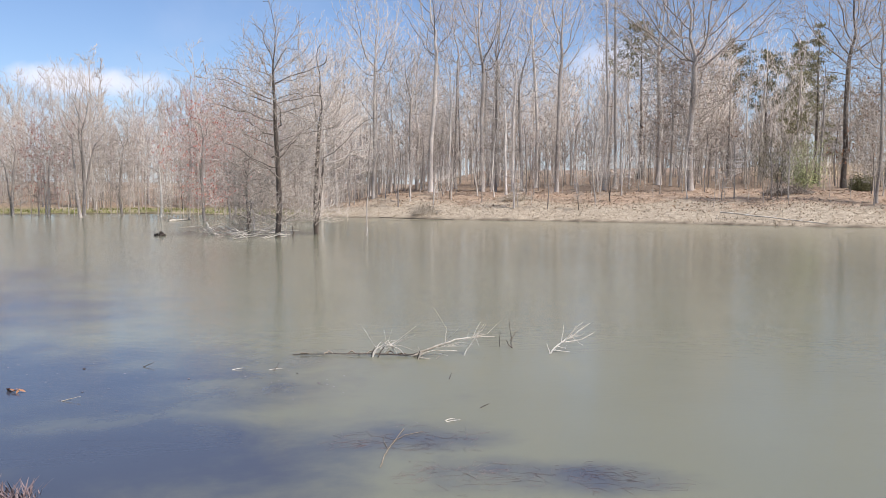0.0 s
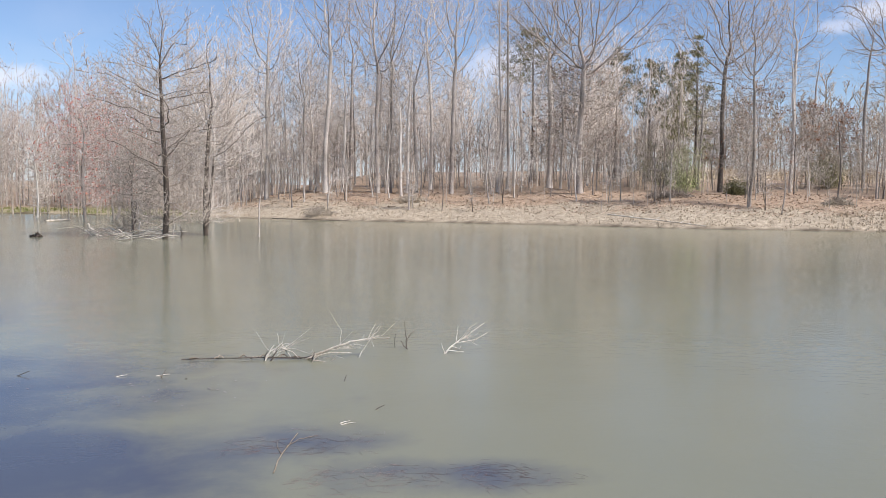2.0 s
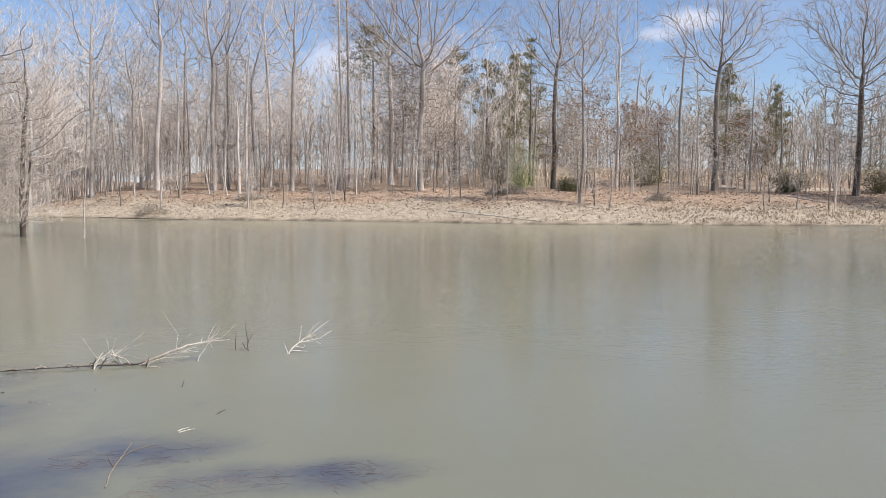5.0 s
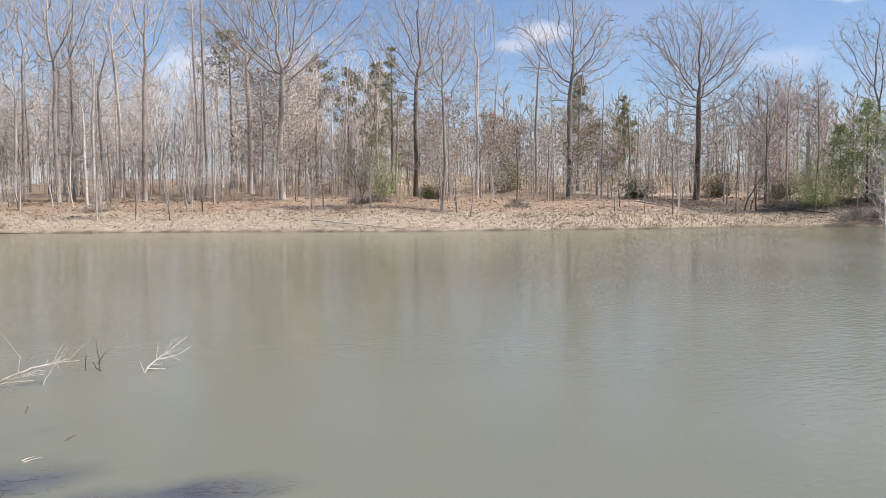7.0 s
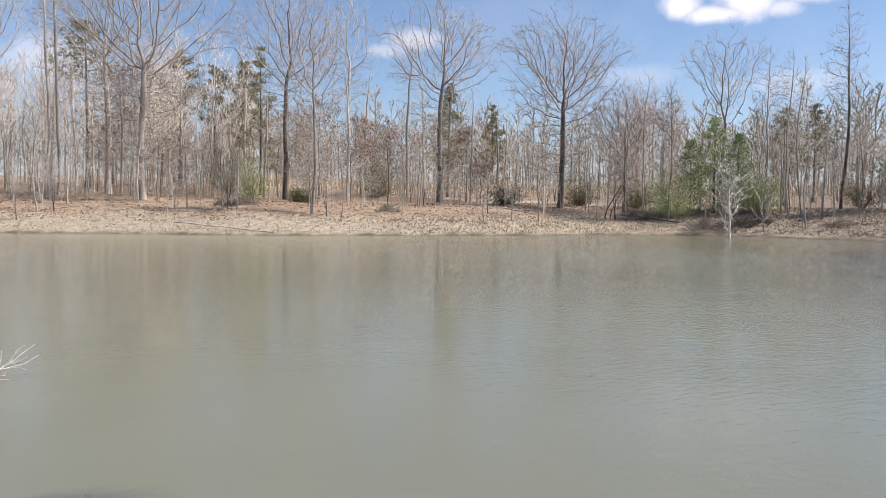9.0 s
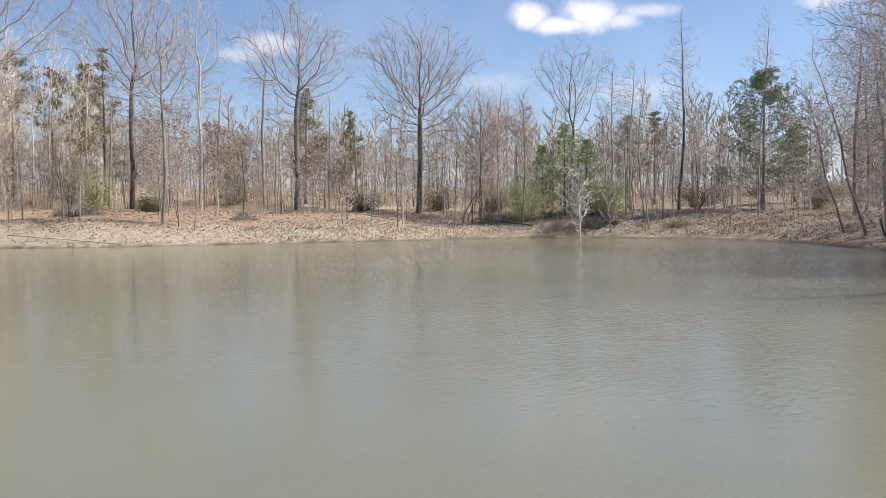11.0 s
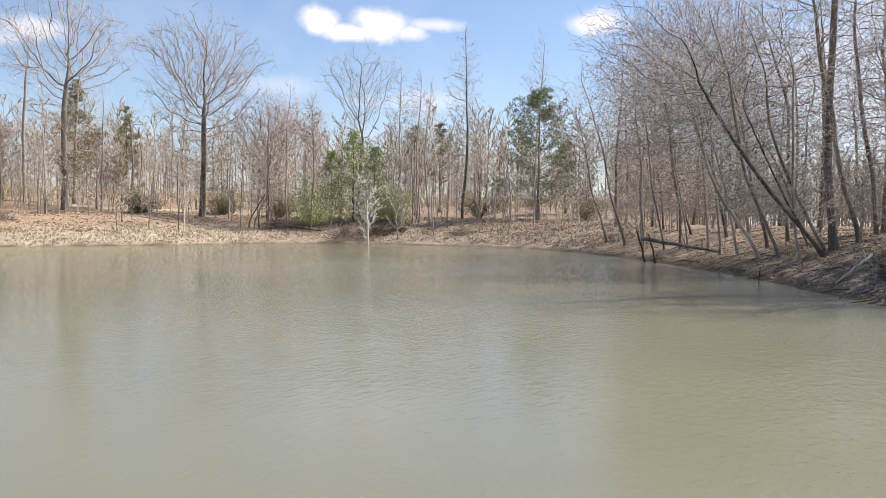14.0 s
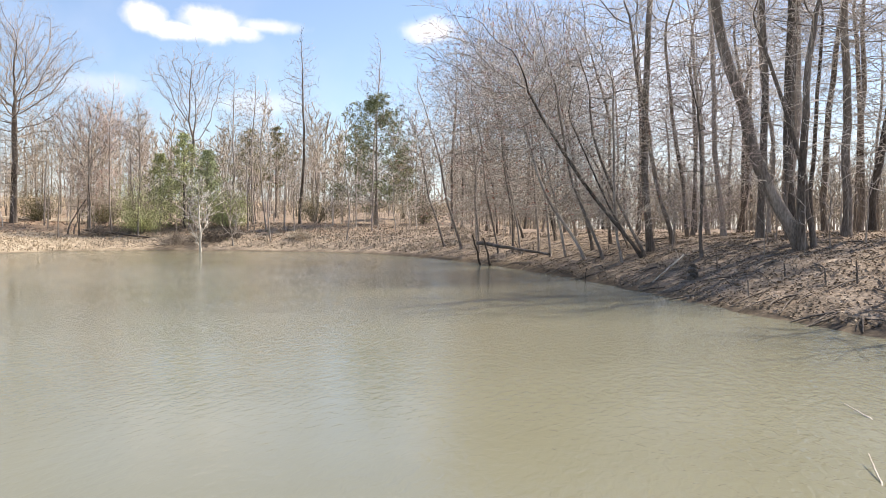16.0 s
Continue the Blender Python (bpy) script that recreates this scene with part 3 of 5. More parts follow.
    for i, c in enumerate(runs):
        m = len(c[0])
        if c[2] < 0:
            p, r = resampled(c, max(8, min(26, m)))
            rise = np.maximum(p[:, 2], 0)
            r = r * (1 + 0.5 * np.exp(-rise / (r0 * 2.2)))
            part("trunk", tube_mesh("trunk", (p[None], r[None], None, 9)), bark, thing)
        elif i in order:
            p, r = resampled(c, max(4, min(18, m)))
            part("limb", tube_mesh("limb", (p[None], r[None], None, 5)), limb, thing)
        knots = 3 if m <= 4 else 5 if m <= 7 else 9 if m <= 13 else 14
        p, r = resampled(c, knots)
        if c[2] >= 0 and i not in order:
            crown.setdefault(knots, []).append((p, r))
        keep = c[1] < r0 * 0.3 if c[2] < 0 else c[1] < max(tip * 3.2, r0 * 0.2)
        if keep.sum() > 2:
            stemlets.append(resampled((c[0][keep], c[1][keep]), 6))
    groups = [(np.array([x[0] for x in v]), np.array([x[1] for x in v]), None, 4 if k > 5 else 3) for k, v in crown.items()]
    ends = None
    if stemlets:
        sp, sr = np.array([x[0] for x in stemlets]), np.array([x[1] for x in stemlets])
        span = np.linalg.norm(np.diff(sp, axis=1), axis=2).sum(1)
        for much, pick in ((1.6, span < tall * 0.07), (3.4, (span >= tall * 0.07) & (span < tall * 0.16)), (7, span >= tall * 0.16)):
            if not pick.any():
                continue
            par_ = (sp[pick], sr[pick], np.full(pick.sum(), twig_long))
            b = shoots(g, par_, max(1, round(much * fine)), 0.05, 1.0, 38, 1.3, 2, up * 0.7, 0.13, 0.6, twig_thick * 1.15, 0.6, 0.3, 14, 1.0)
            d = shoots(g, b, 3, 0.1, 1.0, 30, 0.75, 2, 0.04, 0.12, 0.9, twig_thick, 0.6)
            groups += [cut(b, 3), cut(d, 3)]
            ends = d[0][:, -1] if ends is None else np.concatenate([ends, d[0][:, -1]])
    tagged(part("crown", tube_mesh("crown", *groups), twig, thing, "fine bare twigs"), kind="stuff")
    if buds and ends is not None:
        ends = ends[g.uniform(0, 1, len(ends)) < bud_share]
        red = buds is BUD_RED
        tagged(part("bud" if red else "old_leaf", flakes(g, np.repeat(ends, 2, 0) + g.normal(0, 0.06, (len(ends) * 2, 3)), size, "buds"), buds, thing,
                    "small red spring buds" if red else "dry rust-brown leaves"), kind="stuff")
    return thing


def pine(name, seed, tall, r0, wide=0.2, low=0.25, needle=None, dense=1.0, tuft=0.24, top=0.72, each=7):
    """An evergreen with layered boughs and tufts of needles along them."""
    g = np.random.default_rng(seed)
    s = stems(g, 1, tall, r0, wander=0.015)
    a = shoots(g, s, int(34 * dense), low, 0.98, 72, wide * 1.8, 6, 0.05, 0.12, 0.3, 0.018, 0.3, top, 9, 1.0)
    b = shoots(g, a, 9, 0.2, 1.0, 42, 0.36, 3, 0.08, 0.12, 0.5, 0.01, 0.5)
    thing = new(name)
    part("trunk", tube_mesh("trunk", cut(s, 8)), BARK_DARK, thing)
    tagged(part("bough", tube_mesh("bough", cut(a, 4), cut(b, 3)), TWIG_DARK, thing), kind="stuff")
    spots = np.concatenate([b[0][:, 1], b[0][:, 2], a[0][:, -1], a[0][:, -2], a[0][:, -3]])
    spots = np.repeat(spots, each, 0) + g.normal(0, tuft * 0.9, (len(spots) * each, 3)) * [1, 1, 0.45] + [0, 0, tuft * 0.3]
    tagged(part("needle", flakes(g, spots, tuft, "needle", 0.17), needle or NEEDLE, thing, "green needles in tufts"), kind="stuff")
    return thing


def bush(name, seed, tall, wide, leaf, count=16, leaves=14, leaf_size=0.07, twig=None):
    """A many-stemmed shrub with leaves."""
    g = np.random.default_rng(seed)
    s = stems(g, count, tall, 0.02 * tall ** 0.5, fan=wide / tall, wander=0.08, knots=6)
    a = shoots(g, s, 8, 0.15, 1.0, 40, 0.4, 4, 0.08, 0.15, 0.5, 0.006, 0.4)
    b = shoots(g, a, 4, 0.2, 1.0, 40, 0.5, 2, 0.05, 0.15, 0.6, 0.005, 0.5)
    thing = new(name)
    tagged(part("stem", tube_mesh("stem", cut(s, 4), cut(a, 3), cut(b, 3)), twig or TWIG_GREY, thing), kind="stuff")
    if leaf:
        ends = np.concatenate([b[0][:, 1], a[0][:, -1], a[0][:, 1], s[0][:, 1], s[0][:, 2]])
        spots = np.repeat(ends, leaves, 0) + g.normal(0, 0.28, (len(ends) * leaves, 3))
        spots[:, 2] = np.maximum(spots[:, 2] * g.uniform(0.2, 1.0, len(spots)), 0.1)
        tagged(part("leaf", flakes(g, spots, leaf_size, "leaf", 0.5), leaf, thing, "small young leaves"), kind="stuff")
    return thing


def stand(thing, yaw, r, turn=0.0, size=1.0, sink=0.05, label="", category="tree", group=""):
    """Set a grown thing on the ground (or on the pond's bed)."""
    x, y = polar(yaw, r)
    thing.matrix_basis = pose(x, y, height(x, y) - sink, 0, 0, turn) @ Matrix.Diagonal((size, size, size, 1))
    return tagged(thing, label, category, group)


# ---- the large trees of the far bank
GREY_OAK = "tall leafless grey oak on the leafy far bank"
PALE_TREE = "tall pale-barked leafless tree on the leafy bank"
# yaw, distance, height, trunk radius, crown's start, half width and widest place, trunk's end, goals, seed, bark, limbs, twigs, label
FAR_TREES = [
    (4.9, 90, 25, 0.27, 0.36, 0.2, 0.6, 0.56, 260, 11, BARK_PALE, BARK_PALE, TWIG_GREY, PALE_TREE),
    (2.3, 88, 18, 0.16, 0.34, 0.17, 0.6, 0.56, 150, 12, BARK_GREY, BARK_PALE, TWIG_GREY, "slim pale leafless tree on the leafy bank"),
    (0.84, 91, 29, 0.36, 0.44, 0.13, 0.55, 0.54, 200, 13, BARK_PALE, BARK_GREY, TWIG_GREY, PALE_TREE),
    (-0.9, 98, 27, 0.24, 0.34, 0.15, 0.6, 0.56, 200, 14, BARK_GREY, BARK_PALE, TWIG_GREY, PALE_TREE),
    (-2.8, 89, 28, 0.32, 0.34, 0.15, 0.6, 0.48, 240, 15, BARK_GREY, BARK_GREY, TWIG_GREY, GREY_OAK),
    (-3.75, 100, 29, 0.3, 0.44, 0.13, 0.6, 0.51, 180, 16, BARK_PALE, BARK_PALE, TWIG_GREY, PALE_TREE),
    (-6.5, 96, 29, 0.26, 0.36, 0.14, 0.6, 0.56, 220, 17, BARK_PALE, BARK_PALE, TWIG_GREY, PALE_TREE),
    (-7.96, 87, 28, 0.32, 0.32, 0.16, 0.62, 0.46, 240, 18, BARK_GREY, BARK_PALE, TWIG_GREY, GREY_OAK),
    (-11.2, 90, 29, 0.2, 0.36, 0.07, 0.5, 0.94, 130, 19, BARK_PALE, BARK_PALE, TWIG_GREY, PALE_TREE),
    (-11.9, 94, 30, 0.25, 0.39, 0.08, 0.5, 0.94, 140, 20, BARK_PALE, BARK_PALE, TWIG_GREY, PALE_TREE),
    (-14.84, 98, 28, 0.46, 0.34, 0.2, 0.55, 0.56, 260, 21, BARK_PALE, BARK_PALE, TWIG_GREY, PALE_TREE),
    (-16.95, 85.5, 29, 0.46, 0.3, 0.31, 0.62, 0.46, 420, 22, BARK_GREY, BARK_GREY, TWIG_DARK, GREY_OAK),
    (-26.25, 88, 27, 0.36, 0.27, 0.2, 0.6, 0.48, 420, 23, BARK_DARK, BARK_GREY, TWIG_DARK, GREY_OAK),
    (-28.1, 74, 20, 0.19, 0.25, 0.14, 0.6, 0.56, 240, 24, BARK_GREY, BARK_GREY, TWIG_DARK, "slim leafless tree above the straw-covered shore"),
    (-30.55, 99, 28, 0.28, 0.36, 0.13, 0.55, 0.56, 170, 25, BARK_PALE, BARK_PALE, TWIG_GREY, PALE_TREE),
    (-37.0, 96, 25.5, 0.44, 0.36, 0.3, 0.66, 0.54, 240, 26, BARK_GREY, BARK_GREY, TWIG_DARK, GREY_OAK),
    (-45.5, 94, 24, 0.46, 0.3, 0.29, 0.55, 0.48, 480, 27, BARK_DARK, BARK_GREY, TWIG_DARK, "round-crowned oak on the far bank"),
    (-56.2, 100, 21.5, 0.28, 0.36, 0.2, 0.68, 0.46, 120, 28, BARK_DARK, BARK_GREY, TWIG_DARK, "leafless tree with forked crown above green shrubs"),
    (-63.4, 97, 24, 0.25, 0.16, 0.11, 0.4, 0.97, 260, 29, BARK_DARK, BARK_GREY, TWIG_GREY, "tall slender leafless tree at the cove"),
    (-61.1, 91, 17, 0.13, 0.2, 0.09, 0.5, 0.95, 120, 30, BARK_PALE, BARK_PALE, TWIG_GREY, "tall slender leafless tree at the cove"),
    (-68.6, 104, 24, 0.2, 0.34, 0.09, 0.5, 0.95, 120, 31, BARK_GREY, BARK_GREY, TWIG_GREY, "tall slender leafless tree behind a pine"),
    (-51.2, 90, 16, 0.12, 0.3, 0.11, 0.6, 0.9, 130, 32, BARK_GREY, BARK_GREY, TWIG_RED, "slim leafless tree with reddish twigs"),
    (-52.8, 88, 15.5, 0.14, 0.3, 0.12, 0.6, 0.85, 130, 33, BARK_GREY, BARK_GREY, TWIG_RED, "slim leafless tree with reddish twigs"),
    (-49.8, 92, 15, 0.16, 0.32, 0.27, 0.6, 0.46, 300, 34, BARK_GREY, BARK_GREY, TWIG_RED, "leafless tree with reddish twigs beside the oak"),
    (-58.9, 96, 18.5, 0.15, 0.25, 0.1, 0.5, 0.95, 140, 35, BARK_GREY, BARK_PALE, TWIG_GREY, "tall slender leafless tree at the cove"),
    (-60.2, 99, 18.5, 0.16, 0.25, 0.1, 0.5, 0.95, 140, 36, BARK_GREY, BARK_GREY, TWIG_GREY, "tall slender leafless tree at the cove")]
for yaw, r, tall, r0, base, wide, widest, leader, goals, seed, bark, limb, twig, label in FAR_TREES:
    stand(grown_tree("bare_tree", seed, tall, r0 * 0.68, base, wide, leader, goals, bark, limb, twig, widest, twig_long=1.15 if leader < 0.9 else 0.8, up=0.22 if leader < 0.9 else 0.45, fine=1.3, twig_thick=0.0105, tip=0.013, dense=7, skirt=0.3, buds=BUD_RED if seed == 34 else None, bud_share=0.1), yaw, r, 0, 1, 0.1, label, "tree")

# ---- the flooded trees
stand(grown_tree("flooded_tree", 41, 14.0, 0.15, 0.12, 0.27, 0.7, 420, WET_WOOD, BARK_DARK, TWIG_DARK, 0.5, tip=0.008, twig_long=0.7, twig_thick=0.0068, fine=1.3, limbs=22, up=0.34, shell=0.6), 11.6, 42.9, 100, 1, -0.3, "dark leafless tree standing in the pond", "tree")
stand(grown_tree("flooded_tree", 42, 13.4, 0.13, 0.12, 0.23, 0.55, 400, WET_WOOD, BARK_PALE, TWIG_GREY, 0.5, fine=1.3, leans=[(0.02, 0.0), (0.1, 0.05)], tip=0.008, twig_long=0.7, twig_thick=0.0068, limbs=22, up=0.3), 9.05, 45.8, 0, 1, -0.3, "twin-stemmed leafless tree standing in the pond", "tree")
for yaw, r, tall, r0, wide, seed, bark, twig, buds, label in [
        (24.0, 83, 14.5, 0.15, 0.24, 43, BARK_GREY, TWIG_GREY, None, "silvery many-stemmed tree in shallow water"), (26.0, 88, 11.5, 0.12, 0.26, 44, BARK_GREY, TWIG_RED, BUD_RED, "small red-budded maple at the water's edge"),
        (19.2, 82, 10.5, 0.1, 0.2, 45, BARK_WHITE, TWIG_GREY, None, "white-barked slender tree in shallow water"), (16.4, 70, 12.5, 0.13, 0.26, 46, BARK_GREY, TWIG_RED, BUD_RED, "red-budded maple in shallow water"),
        (13.5, 52, 7.5, 0.08, 0.24, 47, BARK_DARK, TWIG_GREY, None, "thin leafless tree standing in the pond"), (28.0, 90, 11.5, 0.12, 0.24, 48, BARK_GREY, TWIG_GREY, None, "silvery tree in shallow water"),
        (21.6, 90, 12, 0.11, 0.25, 49, BARK_GREY, TWIG_GREY, None, "leafless tree at the flooded edge"), (14.6, 76, 13.5, 0.13, 0.26, 50, BARK_GREY, TWIG_RED, BUD_RED, "red-budded maple in shallow water")]:
    stand(grown_tree("flooded_tree", seed, tall, r0, 0.14, wide, 0.6, 260, bark, bark, twig, 0.5, leans=[(0.0, 0.0), (0.14, 0.05), (-0.12, 0.06), (0.05, -0.1)] if seed == 43 else [(0.03, 0.0), (-0.08, 0.03)] if seed in (44, 48, 50) else None,
                     tip=0.009, twig_long=0.8, twig_thick=0.0085, dense=4, buds=buds, bud_share=0.3, size=0.07, limbs=8, up=0.25), yaw, r, 0, 1, -0.2, label, "tree")

# ---- evergreens: yaw, distance, height, trunk radius, width, lowest bough, seed
for yaw, r, tall, r0, wide, low, seed, label in [
        (-13.6, 112, 21, 0.28, 0.17, 0.6, 61, "old green pine behind the bare trees"), (-19.3, 116, 18, 0.25, 0.16, 0.5, 62, "old green pine behind the bare trees"),
        (-21.6, 118, 17, 0.25, 0.16, 0.5, 63, "old green pine behind the bare trees"), (-23.6, 106, 16.5, 0.22, 0.13, 0.3, 64, "dark green pine on the far bank"),
        (-24.6, 98, 17.8, 0.2, 0.11, 0.15, 65, "narrow dark green cedar on the far bank"), (-37.6, 108, 15.0, 0.25, 0.13, 0.2, 66, "dense dark pine behind the oak"),
        (-40.7, 112, 13.0, 0.2, 0.13, 0.1, 67, "narrow evergreen behind the bank"), (-68.7, 96, 15, 0.2, 0.25, 0.1, 68, "young green pine at the cove"),
        (-55.7, 93, 10.5, 0.16, 0.2, 0.03, 76, "full green cedar at the cove"), (-57.2, 95, 8.5, 0.14, 0.22, 0.03, 77, "dark green cedar at the cove"), (-54.2, 95, 8, 0.13, 0.22, 0.03, 78, "fresh green cedar at the cove"),
        (-60.0, 108, 12, 0.2, 0.17, 0.3, 70, "olive pine behind the cove"),
        (-61.8, 112, 12.5, 0.2, 0.17, 0.3, 71, "olive pine behind the cove"), (-70.6, 106, 9, 0.15, 0.2, 0.15, 72, "low pine behind the cove")]:
    stand(pine("pine_tree", seed, tall, r0, wide, low, LEAF_FRESH if seed in (76, 78) else NEEDLE_FRESH if seed in (68, 77) else NEEDLE, 2.4 if seed == 68 else 1.7 if seed in (64, 66, 76, 77, 78) else 1.0, 0.22 if seed != 68 else 0.26, 0.92 if seed in (65, 67) else 0.62 if seed == 68 else 0.8, 8 if seed < 64 else 5 if seed == 68 else 3 if seed in (76, 77, 78) else 5), yaw, r, seed * 20, 1, 0.1, label, "tree")

# ---- green shrubs of the cove and the bank
for yaw, r, tall, wide, leaf, seed, label in [
        (-53.0, 90, 6.6, 3.2, LEAF_FRESH, 82, "large shrub in fresh green leaf at the cove"),
        (-58.8, 93, 4.2, 2.0, LEAF_FRESH, 84, "green shrub at the cove"),
        (-27.3, 84, 1.3, 0.9, NEEDLE, 85, "low dark green bush on the bank"), (-41.5, 95, 2.6, 2.2, NEEDLE, 86, "low evergreen bush beside the oak"),
        (-24.0, 82, 5.4, 1.6, LEAF_FRESH, 87, "thin shrub with yellow-green leaves"), (-22.5, 94, 6.5, 2.4, NEEDLE, 88, "olive shrub under the pines"),
        (-50.6, 98, 4.6, 2.8, NEEDLE, 91, "olive shrub under the trees"), (-64.6, 98, 5.0, 3.0, NEEDLE, 92, "olive shrub under the trees"), (-72.0, 96, 5.0, 3.0, NEEDLE, 93, "olive shrub under the trees"),
        (-32.8, 100, 4.5, 2.6, NEEDLE, 89, "olive shrub under the trees"), (-46.9, 100, 4.5, 2.6, NEEDLE, 90, "olive shrub under the trees")]:
    stand(bush("shrub", seed, tall, wide, leaf, 14, 5 if seed == 87 else 8 if seed > 85 else 14, 0.075, TWIG_DARK), yaw, r, seed * 13, 1, 0.05, label, "shrub")

# ---- brown-leaved oaks
for yaw, r, tall, seed in [(-28.6, 86, 10, 95), (-31.5, 104, 9, 96), (-16.2, 92, 14, 97), (-38.9, 100, 8, 98), (-33.5, 108, 9, 99)]:
    stand(bare_tree("young_oak", seed, tall, 0.1, "spread", BARK_GREY, TWIG_DARK, fine=0.7, buds=LEAF_RUST, bud_share=0.35, split=False, size=0.1, bold=1.5), yaw, r, seed * 17, 1, 0.05, "young oak that keeps its rust-brown leaves", "tree")

# ---- saplings and bare brush along the far bank
g = np.random.default_rng(77)
SAPLINGS = [grown_tree("sapling", 200 + k, tall, 0.03 + 0.004 * tall, 0.14, wide, 0.75, goals, bark, bark, twig, 0.5, leans=[(0.0, 0.0), (0.14, 0.06), (-0.1, 0.1)][:count], tip=0.01, twig_long=0.7, twig_thick=0.009, limbs=2, fine=0.55, dense=1, up=0.2, bend=0.1, skirt=0)
            for k, (tall, wide, goals, bark, twig, count) in enumerate([(6.5, 0.2, 70, BARK_PALE, TWIG_SILVER, 1), (8, 0.2, 80, BARK_GREY, TWIG_GREY, 1), (5, 0.26, 70, BARK_PALE, TWIG_SILVER, 2), (9, 0.22, 95, BARK_GREY, TWIG_RED, 1), (4.5, 0.26, 70, BARK_DARK, TWIG_GREY, 2), (10.5, 0.2, 100, BARK_PALE, TWIG_SILVER, 1)])]
fresh = list(range(len(SAPLINGS)))
placed = 0
while placed < 215:
    yaw = g.uniform(-72, 27)
    r = g.uniform(70, 118)
    x, y = polar(yaw, r)
    d = float(shore_distance(np.array([x]), np.array([y]))[0])
    if not 3.2 < d < 34 or (yaw < -22 and g.uniform() < 0.3):
        continue
    k = int(g.integers(len(SAPLINGS)))
    thing = SAPLINGS[k]
    if k in fresh:
        fresh.remove(k)
    else:
        thing = copy_thing(thing, Matrix())
    stand(thing, yaw, r, g.uniform(0, 360), g.uniform(0.6, 1.15), 0.06, "thin leafless sapling on the leafy bank", "tree", "saplings of the far bank")
    placed += 1
MIDDLE = [grown_tree("woodland_tree", 300 + k, tall, r0, base, wide, leader, goals, bark, bark, twig, 0.55, tip=0.011, twig_long=1.0, twig_thick=0.011, up=0.2, buds=buds, bud_share=0.15, size=0.07, limbs=6, fine=0.6, dense=2, skirt=0.3)
          for k, (tall, r0, base, wide, leader, goals, bark, twig, buds) in enumerate([
              (16, 0.13, 0.25, 0.12, 0.9, 130, BARK_GREY, TWIG_GREY, None), (19, 0.17, 0.35, 0.2, 0.5, 190, BARK_PALE, TWIG_GREY, None), (13, 0.12, 0.2, 0.24, 0.5, 200, BARK_GREY, TWIG_RED, None),
              (20, 0.17, 0.4, 0.12, 0.8, 140, BARK_PALE, TWIG_GREY, None), (14, 0.13, 0.2, 0.24, 0.5, 200, BARK_PALE, TWIG_RED, BUD_RED), (21, 0.2, 0.38, 0.2, 0.5, 200, BARK_GREY, TWIG_GREY, None)])]
fresh = list(range(len(MIDDLE)))
placed = 0
while placed < 72:
    yaw = g.uniform(-74, 33)
    r = g.uniform(84, 135)
    x, y = polar(yaw, r)
    d = float(shore_distance(np.array([x]), np.array([y]))[0])
    if d < 6 or (yaw < -20 and g.uniform() < 0.62):
        continue
    k = int(g.integers(len(MIDDLE))) if yaw > 10 or g.uniform() < 0.8 else 0
    if k == 4 and yaw < 8:
        k = 3
    size = g.uniform(0.75, 1.1) * (0.72 if yaw > 9 or yaw < -40 else 1.0)
    thing = MIDDLE[k]
    if k in fresh:
        fresh.remove(k)
    else:
        thing = copy_thing(thing, Matrix())
    stand(thing, yaw, r, g.uniform(0, 360), size, 0.08, "leafless woodland tree behind the bank", "tree", "woodland trees")
    placed += 1


def thicket(name, seed, spots, tall, r0, mat, label, limbs=12, twigs=5, ends=3, thin=0.012, low=0.15, out=0.34):
    """Far woods whose trees nobody could count: many small bare trees in one mesh."""
    g = np.random.default_rng(seed)
    n = len(spots)
    p, r, h = stems(g, n, 1.0, 1.0, wander=0.09, knots=8)
    grow = tall * g.uniform(0.55, 1.1, n)
    p = (p - p[:, :1]) * grow[:, None, None]
    p += spots[:, None]
    r = r * (r0 * grow / tall)[:, None]
    s = (p, r, grow)
    a = shoots(g, s, limbs, low, 0.99, 46, out, 4, 0.1, 0.14, 0.35, thin, 0.25, 0.62, 16)
    b = shoots(g, a, twigs, 0.15, 0.97, 40, 0.68, 2, 0.1, 0.15, 0.6, thin, 0.5)
    c = shoots(g, b, ends, 0.1, 0.95, 32, 0.8, 2, 0.06, 0.15, 0.9, thin * 0.8, 0.6)
    return tagged(part(name, tube_mesh(name, cut(s, 5), cut(a, 3), cut(b, 3), cut(c, 3)), mat), label, "woods", kind="stuff")


def wood_spots(g, count, yaw0, yaw1, r0, r1, least=8):
    out = []
    while len(out) < count:
        x, y = polar(g.uniform(yaw0, yaw1), g.uniform(r0, r1))
        if shore_distance(np.array([x]), np.array([y]))[0] > least:
            out.append((x, y, height(x, y)))
    return np.array(out)


thicket("far_woods", 401, wood_spots(g, 150, 7, 42, 96, 165), 17, 0.1, TWIG_GREY, "grey leafless woods beyond the flooded edge", 16, 6, 2, 0.026, 0.06, 0.38)
thicket("far_woods", 402, wood_spots(g, 60, 7, 42, 96, 140), 14, 0.08, TWIG_RED, "reddish leafless woods beyond the flooded edge", 16, 6, 2, 0.024)
thicket("far_woods", 403, wood_spots(g, 140, -24, 9, 96, 150), 16, 0.1, TWIG_GREY, "grey leafless woods on the rise behind the bank", 16, 6, 2, 0.026, 0.06, 0.4)
thicket("far_woods", 404, wood_spots(g, 110, -76, -22, 110, 170), 9.5, 0.08, TWIG_GREY, "thin leafless woods by the field", 14, 5, 2, 0.022, 0.05, 0.44)
